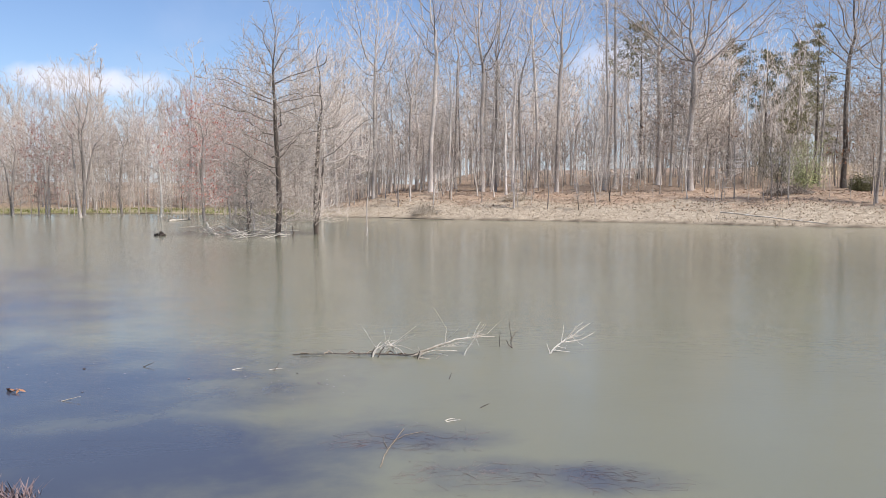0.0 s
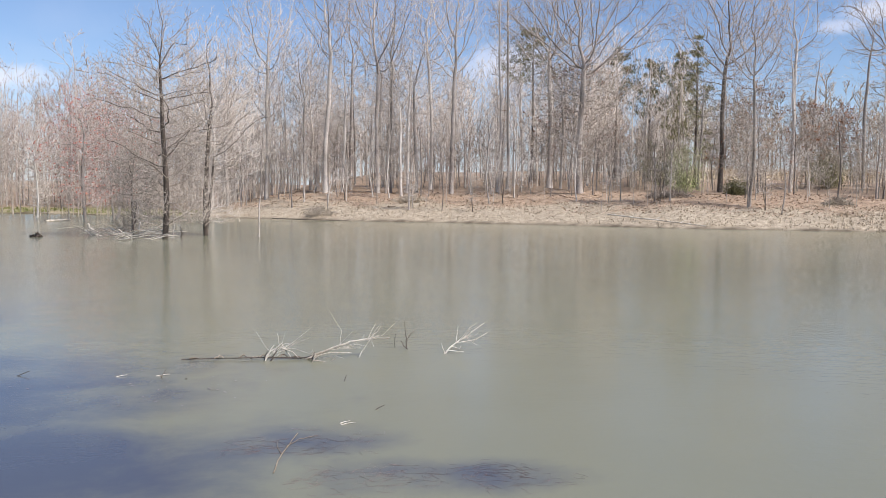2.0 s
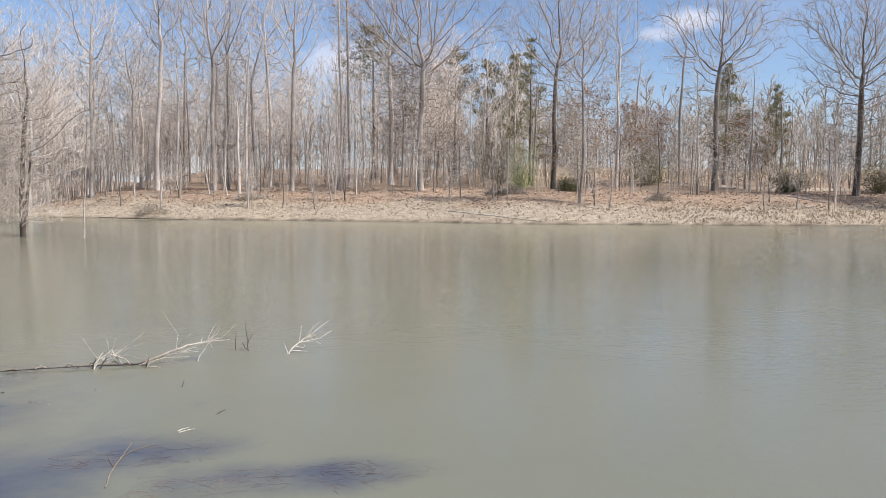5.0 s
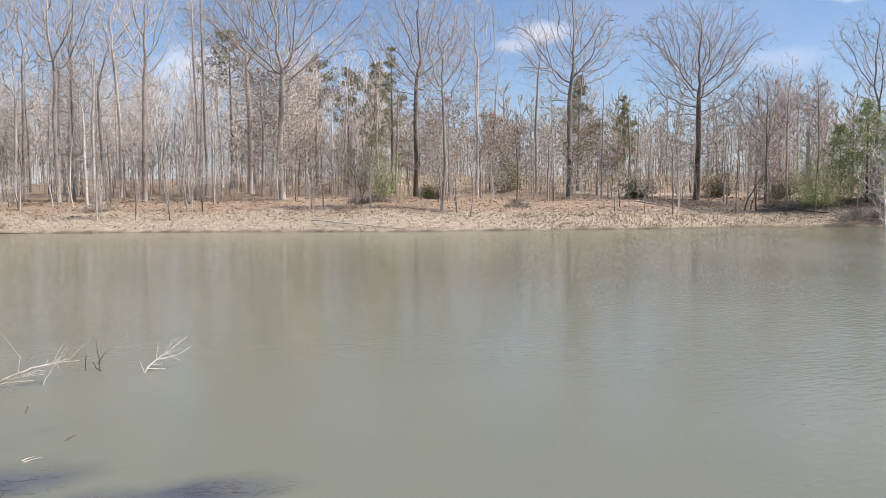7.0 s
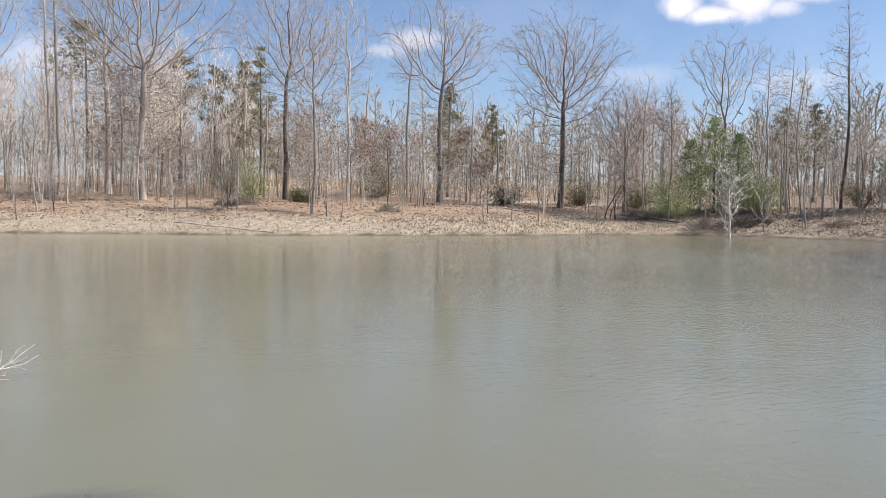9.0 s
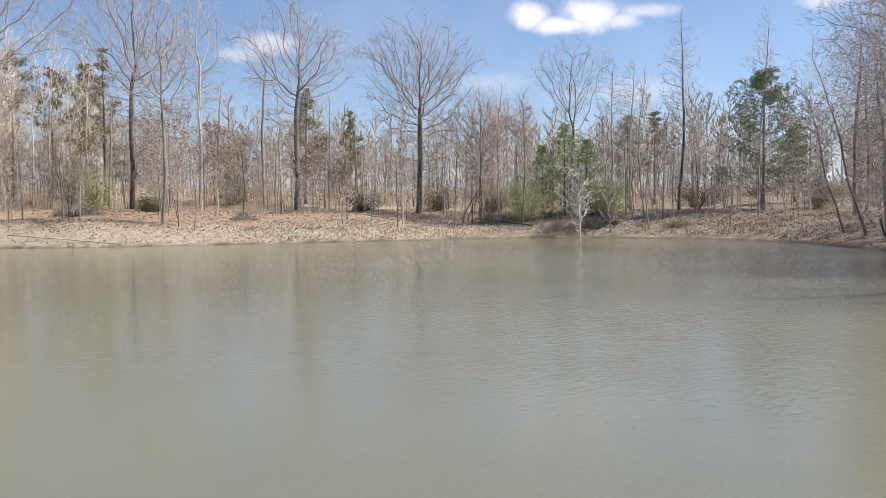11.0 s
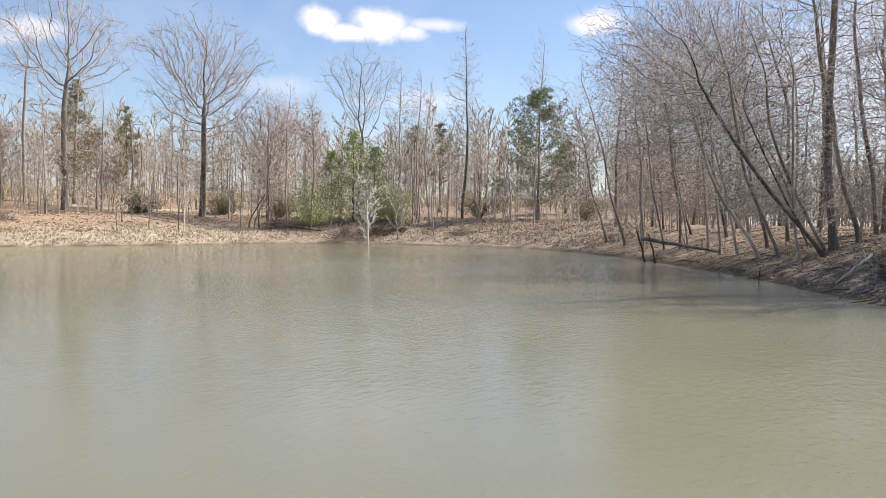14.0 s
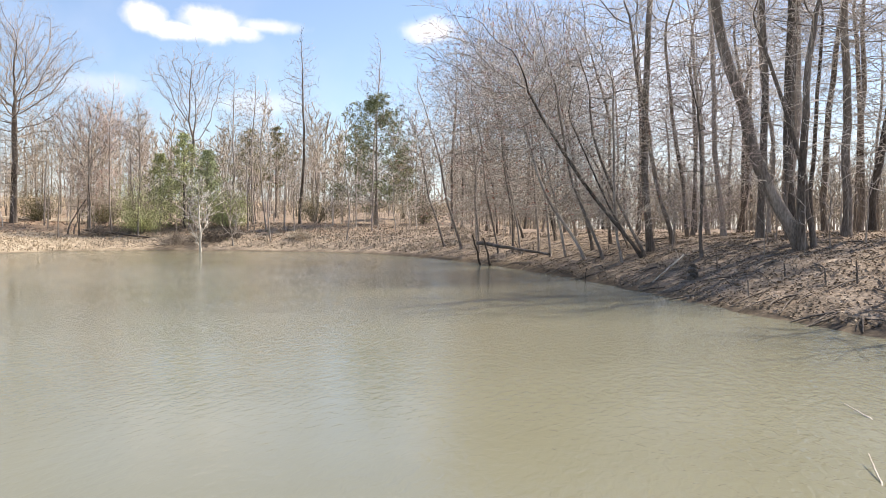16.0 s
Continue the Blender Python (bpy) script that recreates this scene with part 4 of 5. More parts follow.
thicket("far_woods", 412, wood_spots(g, 60, -76, -22, 114, 180), 9, 0.08, BRUSH_TAN, "tan leafless woods by the field", 14, 5, 2, 0.026, 0.05, 0.44)
thicket("distant_woods", 405, wood_spots(g, 300, -80, -18, 190, 290, 90), 18, 0.14, BRUSH_TAN, "hazy brown distant treeline", 11, 5, 1, 0.12, 0.02, 0.42)
thicket("distant_woods", 408, wood_spots(g, 180, -20, 46, 175, 270, 60), 20, 0.14, TWIG_DARK, "hazy distant leafless woods", 11, 5, 1, 0.11, 0.02, 0.42)
thicket("underbrush", 406, wood_spots(g, 420, -74, 30, 72, 125, 5), 3.0, 0.018, TWIG_GREY, "grey leafless brush on the bank", 6, 3, 1, 0.015, 0.05)
thicket("underbrush", 407, wood_spots(g, 260, -72, -20, 84, 116, 8), 3.8, 0.02, BRUSH_TAN, "tan dry brush behind the bank", 7, 4, 1, 0.02, 0.03, 0.42)
thicket("underbrush", 409, wood_spots(g, 270, 7, 36, 96, 150, 7), 8.0, 0.03, TWIG_DARK, "grey leafless brush beyond the flooded edge", 8, 5, 1, 0.028, 0.03, 0.42)
thicket("underbrush", 410, wood_spots(g, 240, -24, 8, 90, 140, 14), 7.0, 0.03, TWIG_DARK, "dim leafless brush in the woods", 8, 5, 1, 0.028, 0.03, 0.42)
thicket("underbrush", 411, wood_spots(g, 380, -120, -74, 84, 135, 20), 7.0, 0.05, BRUSH_TAN, "tan leafless hedge beyond the bank", 8, 4, 1, 0.07, 0.03, 0.44)

flooded = np.array([(x, y, -0.25) for x, y in (polar(g.uniform(8.5, 33), g.uniform(62, 97)) for _ in range(400)) if -9 < shore_distance(np.array([x]), np.array([y]))[0] < 1])
thicket("flooded_brush", 413, flooded, 5.0, 0.03, TWIG_DARK, "leafless brush standing in shallow water", 9, 4, 1, 0.015, 0.12, 0.4)

# ---- the right bank: leaning and straight dark trees
RIGHT = [
    (-97.7, 33, 19, 0.24, "fork", [(0.03, 0.34), (0.0, 0.02), (0.05, 0.2)], 3, 501, "large double-stemmed tree leaning over the bank"),
    (-87.6, 39, 13, 0.13, "spread", [(-0.1, 0.72), (-0.05, 0.55), (0.0, 0.4)], 3, 502, "many-stemmed tree leaning far over the water"),
    (-89.4, 42, 19, 0.17, "fork", [(-0.02, 0.22)], 1, 503, "crooked dark tree on the bank"),
    (-99.9, 37, 23, 0.26, "fork", [(0, 0.02)], 1, 504, "straight dark tree on the bank"), (-101.4, 41, 22, 0.25, "fork", [(0, -0.03)], 1, 505, "straight dark tree on the bank"),
    (-95.3, 47, 20, 0.17, "pole", [(0, 0.04)], 1, 506, "slim dark tree on the bank"), (-91.6, 50, 21, 0.2, "fork", [(0, 0.05)], 1, 507, "straight dark tree on the bank"),
    (-93.4, 54, 22, 0.2, "fork", [(0, -0.02)], 1, 508, "straight dark tree on the bank"), (-84.0, 46, 15, 0.13, "spread", [(-0.1, 0.2)], 1, 509, "dark tree leaning over the water"),
    (-85.2, 48, 17, 0.15, "fork", [(-0.05, 0.12)], 1, 510, "dark tree leaning over the water"), (-81.4, 56, 15, 0.14, "spread", [(-0.12, 0.25)], 1, 511, "dark tree leaning over the water"),
    (-79.2, 62, 15, 0.13, "spread", [(-0.1, 0.2)], 1, 512, "dark tree leaning over the water"), (-82.8, 58, 18, 0.17, "fork", [(0, 0.1)], 1, 513, "straight dark tree on the bank"),
    (-77.3, 72, 16, 0.13, "spread", [(-0.05, 0.12)], 1, 514, "dark tree at the end of the bank"), (-86.5, 44, 9, 0.07, "spread", [(-0.2, 0.45)], 1, 515, "small tree bent over the water"),
    (-104.6, 38, 22, 0.27, "fork", [(-0.05, 0.1)], 1, 516, "straight dark tree on the bank"), (-109, 42, 23, 0.26, "fork", [(0, 0.05)], 1, 517, "straight dark tree on the bank"),
    (-96.9, 43, 22, 0.24, "fork", [(0, 0.03)], 1, 518, "straight grey tree on the bank"), (-98.7, 47, 23, 0.24, "fork", [(0, -0.02)], 1, 519, "straight dark tree on the bank"), (-102.6, 46, 23, 0.25, "fork", [(0, 0.03)], 1, 520, "straight dark tree on the bank"),
    (-92.6, 44, 21, 0.2, "fork", [(0, 0.06)], 1, 521, "straight grey tree on the bank"), (-90.3, 46, 20, 0.17, "fork", [(0, 0.1)], 1, 522, "crooked dark tree on the bank"), (-100.6, 52, 23, 0.24, "fork", [(0, 0.0)], 1, 523, "straight dark tree on the bank")]
for yaw, r, tall, r0, style, lean, count, seed, label in RIGHT:
    red, open_crown = seed in (502, 509, 510, 511, 512, 515), style == "spread"
    stand(grown_tree("bank_tree", seed, tall, r0 * (1.0 if seed == 501 else 0.68), 0.18 if open_crown else 0.2, 0.28 if open_crown else 0.21, 0.6, 300, BARK_GREY if seed in (506, 507, 513, 518, 521) else BARK_DARK, BARK_GREY, TWIG_SILVER,
                     0.5, leans=lean, tip=0.007, twig_long=0.8, twig_thick=0.007, dense=4, fine=0.8, buds=BUD_RED if red else None, bud_share=0.12, size=0.04, limbs=18, bend=0.11), yaw, r, 0, 1, 0.1, label, "tree")
g = np.random.default_rng(530)
for yaw, r, tall in [(-73.6, 68, 12), (-74.8, 63.5, 13.5), (-76.0, 59.5, 15), (-77.4, 56, 14.5), (-78.4, 55, 16), (-79.0, 53, 16), (-80.2, 51, 16.5), (-81.0, 48, 16), (-82.2, 46, 15.5), (-83.6, 43, 14), (-84.8, 41, 13), (-86.0, 39, 12), (-91.2, 34, 8)]:
    stand(grown_tree("overhanging_tree", 560 + round(tall * 7 + r), tall * 1.13, 0.065 + g.uniform(0, 0.035), 0.14, 0.26, 0.6, 280, BARK_GREY, BARK_GREY, TWIG_RED if g.uniform() < 0.2 else TWIG_GREY, 0.5, (-0.06 + g.normal(0, 0.12), 0.16 + g.normal(0, 0.16)),
                     tip=0.007, twig_long=0.8, twig_thick=0.006, dense=4, buds=BUD_RED if g.uniform() < 0.5 else None, bud_share=0.12, size=0.045, limbs=12, bend=0.12), yaw, r, 0, 1, 0.08, "leafless tree arching over the water from the bank", "tree", "trees over the water")
POLES = [grown_tree("bank_tree", 540 + k, tall, r0, base, wide, leader, goals, bark, bark, TWIG_SILVER, 0.5, tip=0.009, twig_long=0.7, twig_thick=0.0055, limbs=5, fine=0.6, dense=2, up=0.25)
         for k, (tall, r0, base, wide, leader, goals, bark) in enumerate([(18, 0.1, 0.3, 0.1, 0.93, 120, BARK_GREY), (21, 0.15, 0.35, 0.14, 0.6, 180, BARK_DARK), (12, 0.07, 0.2, 0.22, 0.6, 150, BARK_GREY),
                                                                      (23, 0.17, 0.45, 0.1, 0.9, 140, BARK_DARK), (9, 0.05, 0.15, 0.2, 0.7, 100, BARK_GREY), (19, 0.12, 0.3, 0.13, 0.65, 170, BARK_DARK)])]
fresh = list(range(len(POLES)))
placed = 0
while placed < 66:
    # Yaws below about -105 are out of view, added to shade the bank.
    yaw, r = g.uniform(-120, -73.5), g.uniform(36, 95)
    x, y = polar(yaw, r)
    d = float(shore_distance(np.array([x]), np.array([y]))[0])
    if not 2.5 < d < 42 or y > 24 or (yaw > -86 and g.uniform() < 0.35):
        continue
    k = int(g.integers(len(POLES))) if yaw > -90 else (1, 3, 5, 0)[int(g.integers(4))]
    thing = POLES[k]
    if k in fresh:
        fresh.remove(k)
    else:
        thing = copy_thing(thing, Matrix())
    stand(thing, yaw, r, g.uniform(0, 360), g.uniform(0.75, 1.1), 0.08, "slim dark leafless tree on the bank", "tree", "trees of the steep bank")
    placed += 1
# Trunks past the view's right edge, added so their shadows darken the bank.
for yaw, r, k, size in [(-104.6, 24.5, 4, 1.0), (-106.6, 27, 2, 0.9), (-108.2, 23, 4, 1.05), (-110.5, 26, 2, 0.8), (-113, 23, 4, 1.0), (-116, 26, 2, 0.85)]:
    stand(copy_thing(POLES[k], Matrix()), yaw, r, yaw * 7, size, 0.08, "added small leafless tree that shades the low bank", "tree", "trees of the steep bank")
thicket("underbrush", 560, wood_spots(g, 150, -110, -74, 30, 100, 3), 3.2, 0.02, TWIG_GREY, "grey leafless brush under the bank's trees", 6, 4, 1, 0.014)
thicket("far_woods", 561, wood_spots(g, 60, -125, -84, 110, 180, 20), 9, 0.09, TWIG_GREY, "thin leafless woods beyond the bank", 10, 5, 2, 0.04)
thicket("distant_woods", 562, wood_spots(g, 130, -125, -78, 170, 260, 60), 15, 0.15, BRUSH_TAN, "hazy brown distant treeline", 9, 5, 1, 0.14)
thicket("underbrush", 563, wood_spots(g, 420, -118, -74, 62, 120, 12), 3.4, 0.02, BRUSH_TAN, "tan dry brush beyond the bank", 6, 3, 1, 0.055, 0.03, 0.44)
for yaw in range(-170, 160, 11):
    if not -132 < yaw < 46:
        stand(copy_thing(POLES[4], Matrix()), yaw, 26 + 8 * g.uniform(), g.uniform(0, 360), 1, 0.08, "slim dark leafless tree on the bank", "tree", "trees of the near bank")

# ---- small trees at the water's edge of the cove
stand(bare_tree("young_sycamore", 601, 7.0, 0.11, "sapling", BARK_WHITE, BARK_WHITE, fine=0.9, buds=LEAF_FRESH, bud_share=0.06, size=0.09, bold=2.4), -56.8, 79, 40, 1, -0.05, "white-barked young sycamore standing in the water", "tree")
stand(bare_tree("young_sycamore", 602, 6.0, 0.06, "sapling", BARK_PALE, TWIG_GREY, fine=0.5, buds=LEAF_FRESH, bud_share=0.2, size=0.08, bold=2.0), -58.9, 83, 10, 1, 0.05, "pale young sycamore with first green leaves", "tree")


# ---- driftwood, logs and stumps
def strokes(name, lines, sides=6):
    """A mesh of round sticks: each line is a list of points and its thick and thin radius."""
    groups = []
    for points, r0, r1 in lines:
        p = np.array(points, float)[None]
        k = np.linspace(0, 1, 4 * (len(points) - 1) + 1) * (len(points) - 1)
        i = np.minimum(k.astype(int), len(points) - 2)
        w = (k - i)[:, None]
        q = p[0][i] * (1 - w) + p[0][i + 1] * w
        q[1:-1] += np.random.default_rng(len(groups) + 3).normal(0, r0 * 0.35, (len(q) - 2, 3))
        groups.append((q[None], np.linspace(r0, r1, len(q))[None], None, sides))
    return tube_mesh(name, *groups)


def sprays(seed, base, way, length, r0, count=5, twigs=4):
    """Dead side twigs on a branch: lines for strokes()."""
    g = np.random.default_rng(seed)
    out = []
    for k in range(count):
        a = np.array(base) + np.array(way) * length * (0.25 + 0.75 * k / max(count - 1, 1)) * 0.6
        d = unit(np.array(way) + g.normal(0, 0.7, 3) * [1, 0.6, 0.7] + [0, 0, 0.25])
        out.append(([a, a + d * length * g.uniform(0.2, 0.5), a + (d + g.normal(0, 0.25, 3)) * length * g.uniform(0.5, 0.8)], r0 * 0.6, r0 * 0.25))
    return out


branch = tagged(new("fallen_branch"), "bleached fallen branch lying half sunk in the pond", "branch")
part("stem", strokes("stem", [([(-2.06, 11.02, 0.01), (-1.5, 11.0, 0.025), (-0.95, 10.97, 0.03), (-0.5, 10.95, 0.02)], 0.006, 0.01)]), WET_WOOD, branch, "dark wet stem on the water")
for points, r0, r1 in [([(-0.42, 10.95, 0.0), (-0.2, 10.98, 0.1), (0.1, 11.05, 0.19), (0.42, 11.1, 0.24), (0.72, 11.12, 0.25)], 0.028, 0.009),
                       ([(-0.42, 10.94, 0.01), (-0.1, 10.9, 0.1), (0.2, 10.95, 0.08)], 0.016, 0.006), ([(0.28, 11.05, -0.03), (0.36, 11.06, 0.12), (0.5, 11.08, 0.3)], 0.012, 0.006),
                       ([(0.42, 11.1, 0.24), (0.55, 11.12, 0.34), (0.6, 11.12, 0.42)], 0.008, 0.005), ([(-0.95, 10.95, 0.0), (-0.85, 10.96, 0.2), (-0.6, 10.97, 0.1), (-0.5, 10.97, 0.0)], 0.012, 0.008),
                       ([(-0.9, 10.97, 0.05), (-0.75, 10.97, 0.22), (-0.62, 10.98, 0.03)], 0.01, 0.006), ([(-0.75, 10.97, 0.1), (-0.55, 10.99, 0.22), (-0.38, 11.0, 0.28)], 0.009, 0.004),
                       ([(-0.97, 10.9, -0.06), (-0.92, 10.92, 0.1), (-0.8, 10.95, 0.17)], 0.014, 0.006), ([(-0.33, 10.75, -0.08), (-0.31, 10.77, 0.05), (-0.2, 10.8, 0.1)], 0.014, 0.007),
                       ([(-0.3, 10.77, 0.02), (-0.1, 10.8, -0.01), (0.0, 10.82, 0.06)], 0.01, 0.005), ([(-0.8, 10.98, 0.05), (-0.7, 10.98, 0.14), (-0.66, 10.99, 0.05)], 0.008, 0.005)]:
    part("side_branch", strokes("side_branch", [(points, r0 * 0.72, r1 * 0.8)]), DRIFTWOOD, branch)
for seed, base, way, length, count in [(1, (-0.95, 10.96, 0.04), (0.8, 0.05, 0.35), 0.5, 8), (2, (-0.2, 11.0, 0.1), (0.9, 0.1, 0.1), 0.6, 6), (3, (0.25, 11.08, 0.2), (0.85, 0.05, 0.2), 0.45, 6), (4, (-0.35, 10.8, 0.0), (0.8, 0.1, 0.2), 0.35, 4)]:
    for line in sprays(seed, base, way, length, 0.006, count):
        part("twig", strokes("twig", [line], 4), DRIFTWOOD, branch)
part("bark_scrap", strokes("bark_scrap", [([(x, 10.99 + 0.02 * math.sin(9 * x), 0.025), (x + 0.06, 11.0, 0.05 + 0.02 * math.sin(23 * x)), (x + 0.12, 11.0, 0.028)], 0.012, 0.006) for x in (-1.95, -1.62, -1.3, -1.16, -1.05, -0.78, -0.62)], 5), LITTER, branch, "broken bark on the wet stem")
for points in ([(-0.5, 10.95, 0.02), (-0.42, 10.95, 0.03), (-0.3, 10.96, 0.06)], [(-1.0, 10.93, -0.12), (-0.97, 10.93, 0.02), (-0.93, 10.95, 0.12)], [(-0.36, 10.78, -0.12), (-0.34, 10.78, 0.0), (-0.3, 10.82, 0.12)], [(-0.88, 10.88, -0.1), (-0.87, 10.89, 0.03), (-0.8, 10.93, 0.13)]):
    part("side_branch", strokes("side_branch", [(points, 0.012, 0.007)]), WET_WOOD, branch)
twig_b = tagged(new("dead_twig"), "thin dead twigs rising from the water", "branch")
part("stem", strokes("stem", [([(1.0, 11.62, -0.05), (1.0, 11.64, 0.12), (0.96, 11.65, 0.42)], 0.009, 0.004), ([(0.98, 11.62, 0.1), (1.06, 11.63, 0.22), (1.12, 11.64, 0.26)], 0.007, 0.004),
                              ([(0.84, 11.7, -0.05), (0.83, 11.7, 0.1), (0.85, 11.7, 0.22)], 0.006, 0.004), ([(1.02, 11.6, 0.0), (0.96, 11.6, 0.04), (0.92, 11.6, 0.12)], 0.01, 0.005)]), WET_WOOD, twig_b)
twig_c = tagged(new("dead_branch"), "bleached dead branch slanting out of the water", "branch")
for points, r0, r1 in [([(1.46, 11.2, -0.05), (1.62, 11.25, 0.12), (1.85, 11.32, 0.24), (2.1, 11.4, 0.4)], 0.017, 0.006), ([(1.72, 11.28, 0.17), (1.85, 11.3, 0.32), (1.88, 11.3, 0.38)], 0.009, 0.004),
                       ([(1.66, 11.26, 0.14), (1.95, 11.3, 0.18), (2.14, 11.35, 0.27)], 0.01, 0.005), ([(1.5, 11.2, 0.0), (1.46, 11.2, 0.15)], 0.01, 0.005), ([(1.55, 11.2, 0.05), (1.78, 11.22, 0.02)], 0.009, 0.005), ([(1.8, 11.3, 0.22), (1.98, 11.32, 0.1)], 0.007, 0.004)]:
    part("side_branch", strokes("side_branch", [(points, r0 * 0.7, r1 * 0.8)]), DRIFTWOOD, twig_c)
for line in sprays(6, (1.55, 11.23, 0.06), (0.75, 0.1, 0.5), 0.5, 0.006, 7):
    part("twig", strokes("twig", [line], 4), DRIFTWOOD, twig_c)

stump = tagged(new("tree_stump"), "dark rotten stump just above the water", "stump")
x, y = polar(19.28, 45.3)
part("trunk", strokes("trunk", [([(x, y, -0.3), (x + 0.02, y, 0.1), (x + 0.05, y, 0.24)], 0.17, 0.06), ([(x - 0.18, y, -0.1), (x - 0.1, y, 0.12)], 0.14, 0.07), ([(x + 0.2, y, -0.1), (x + 0.14, y, 0.1)], 0.12, 0.05)], 8), WET_WOOD, stump)


def snag(name, yaw, r, tall, r0, lean, mat, label, r1=None, sink=0.4):
    x, y = polar(yaw, r)
    z = height(x, y) if height(x, y) > 0 else 0.0
    a, b = polar(yaw + lean, r)
    ob = part(name, strokes(name, [([(x, y, z - sink), ((2 * x + a) / 3, (2 * y + b) / 3, z + tall * 0.4), (a, b, z + tall)], r0, r1 or r0 * 0.5)], 7), mat)
    return tagged(ob, label, "dead wood")


snag("snag", 5.42, 43.8, 6.0, 0.04, -0.35, BARK_GREY, "tall thin dead pole standing in the pond", 0.02)
snag("snag", 10.44, 44.0, 0.55, 0.05, 0.1, WET_WOOD, "short dark stub beside a flooded tree")
snag("snag", 13.5, 49.8, 1.7, 0.07, -0.2, WET_WOOD, "dark dead pole standing in the pond")
snag("snag", 13.1, 50.5, 1.3, 0.05, 0.1, BARK_PALE, "pale dead pole standing in the pond")
snag("snag", 10.95, 46, 1.2, 0.04, 0.1, BARK_GREY, "thin dead pole standing in the pond")
snag("snag", -76.1, 51.5, 1.9, 0.09, 0.6, WET_WOOD, "leaning dark dead stub at the waterline")
snag("snag", -76.8, 50.5, 1.7, 0.09, 0.5, WET_WOOD, "leaning dark dead stub at the waterline")
snag("snag", -83.41, 35.3, 0.6, 0.03, -0.1, WET_WOOD, "thin dark stick standing in the water")
snag("snag", -48.4, 87.5, 3.6, 0.09, -1.3, BARK_DARK, "dark dead pole leaning across brush")
snag("snag", -48.8, 88.0, 3.0, 0.08, -0.9, BARK_DARK, "dark dead pole leaning across brush")
snag("stump", -90.57, 30.5, 0.42, 0.2, 0.0, BARK_DARK, "round dark stump on the leafy bank", 0.17, 0.2)
for yaw, r, tall in [(-94.2, 25.5, 0.5), (-98.8, 25, 0.45), (-100.6, 24.5, 0.6), (-92.2, 31, 0.5), (-96.4, 27.5, 0.4)]:
    snag("stub", yaw, r, tall, 0.035, 0.1, BARK_DARK, "short dark broken stem on the leafy bank")


def log(name, yaw0, r0, yaw1, r1, thick, lift0, lift1, mat, label, twigs=()):
    """A fallen trunk between two places, lifted off the ground or the water."""
    (ax, ay), (bx, by) = polar(yaw0, r0), polar(yaw1, r1)
    az, bz = max(height(ax, ay), 0) + lift0, max(height(bx, by), 0) + lift1
    mx, my, mz = (ax + bx) / 2, (ay + by) / 2, (az + bz) / 2 + thick * 0.4
    ob = tagged(new(name), label, "log")
    part("trunk", strokes("trunk", [([(ax, ay, az), (mx, my, mz), (bx, by, bz)], thick, thick * 0.55)], 8), mat, ob)
    for k, (share, dx, dz) in enumerate(twigs):
        p = (ax + (bx - ax) * share, ay + (by - ay) * share, az + (bz - az) * share)
        part("side_branch", strokes("side_branch", [([p, (p[0] + dx * 0.5, p[1], p[2] + dz * 0.6), (p[0] + dx, p[1] + 0.1, p[2] + dz)], thick * 0.4, thick * 0.15)]), mat, ob)
    return ob


log("fallen_log", -75.9, 54.0, -80.9, 46.5, 0.13, 1.35, 0.35, BARK_DARK, "dark fallen trunk propped on stubs above the bank", [(0.3, 0.6, -0.5), (0.6, -0.5, 0.5), (0.8, 0.4, 0.6)])
log("fallen_log", 18.7, 69.8, 17.3, 72.0, 0.1, 0.02, 0.1, DRIFTWOOD, "pale log floating by the flooded trees", [(0.95, 0.05, 0.55)])
log("fallen_branch", -18.9, 69.0, -25.4, 66.0, 0.06, 0.5, 0.05, DRIFTWOOD, "long grey fallen branch on the straw-covered shore", [(0.25, 0.5, 0.25), (0.5, 0.6, 0.3), (0.75, 0.5, 0.2)])
log("fallen_branch", 4.5, 74.5, -1.0, 71.5, 0.035, 0.15, 0.05, WET_WOOD, "dark fallen branch along the shore", [(0.4, 0.6, 0.4), (0.7, -0.5, 0.3)])
log("fallen_log", -90.0, 33.5, -88.0, 31.0, 0.045, 0.35, 0.1, DRIFTWOOD, "white broken stick on the leafy bank", [(0.2, 0.3, 0.4)])
log("fallen_log", -101.6, 10.8, -100.0, 11.3, 0.012, -0.01, 0.06, DRIFTWOOD, "small pale stick in the water")
log("fallen_log", -102.2, 8.0, -101.4, 8.7, 0.01, -0.01, 0.1, DRIFTWOOD, "small pale stick in the water")
log("fallen_log", -49.6, 89, -53.5, 87, 0.12, 0.2, 0.15, BARK_DARK, "dark fallen trunk at the cove's edge", [(0.5, 0.5, 0.6)])
log("fallen_log", -41.5, 86, -43.8, 85, 0.09, 0.25, 0.1, BARK_GREY, "grey fallen trunk on the far bank", [(0.5, 0.4, 0.5)])

# white brush heap beside the flooded tree
heap = tagged(new("brush_heap"), "heap of bleached dead branches in the water", "brush")
g = np.random.default_rng(610)
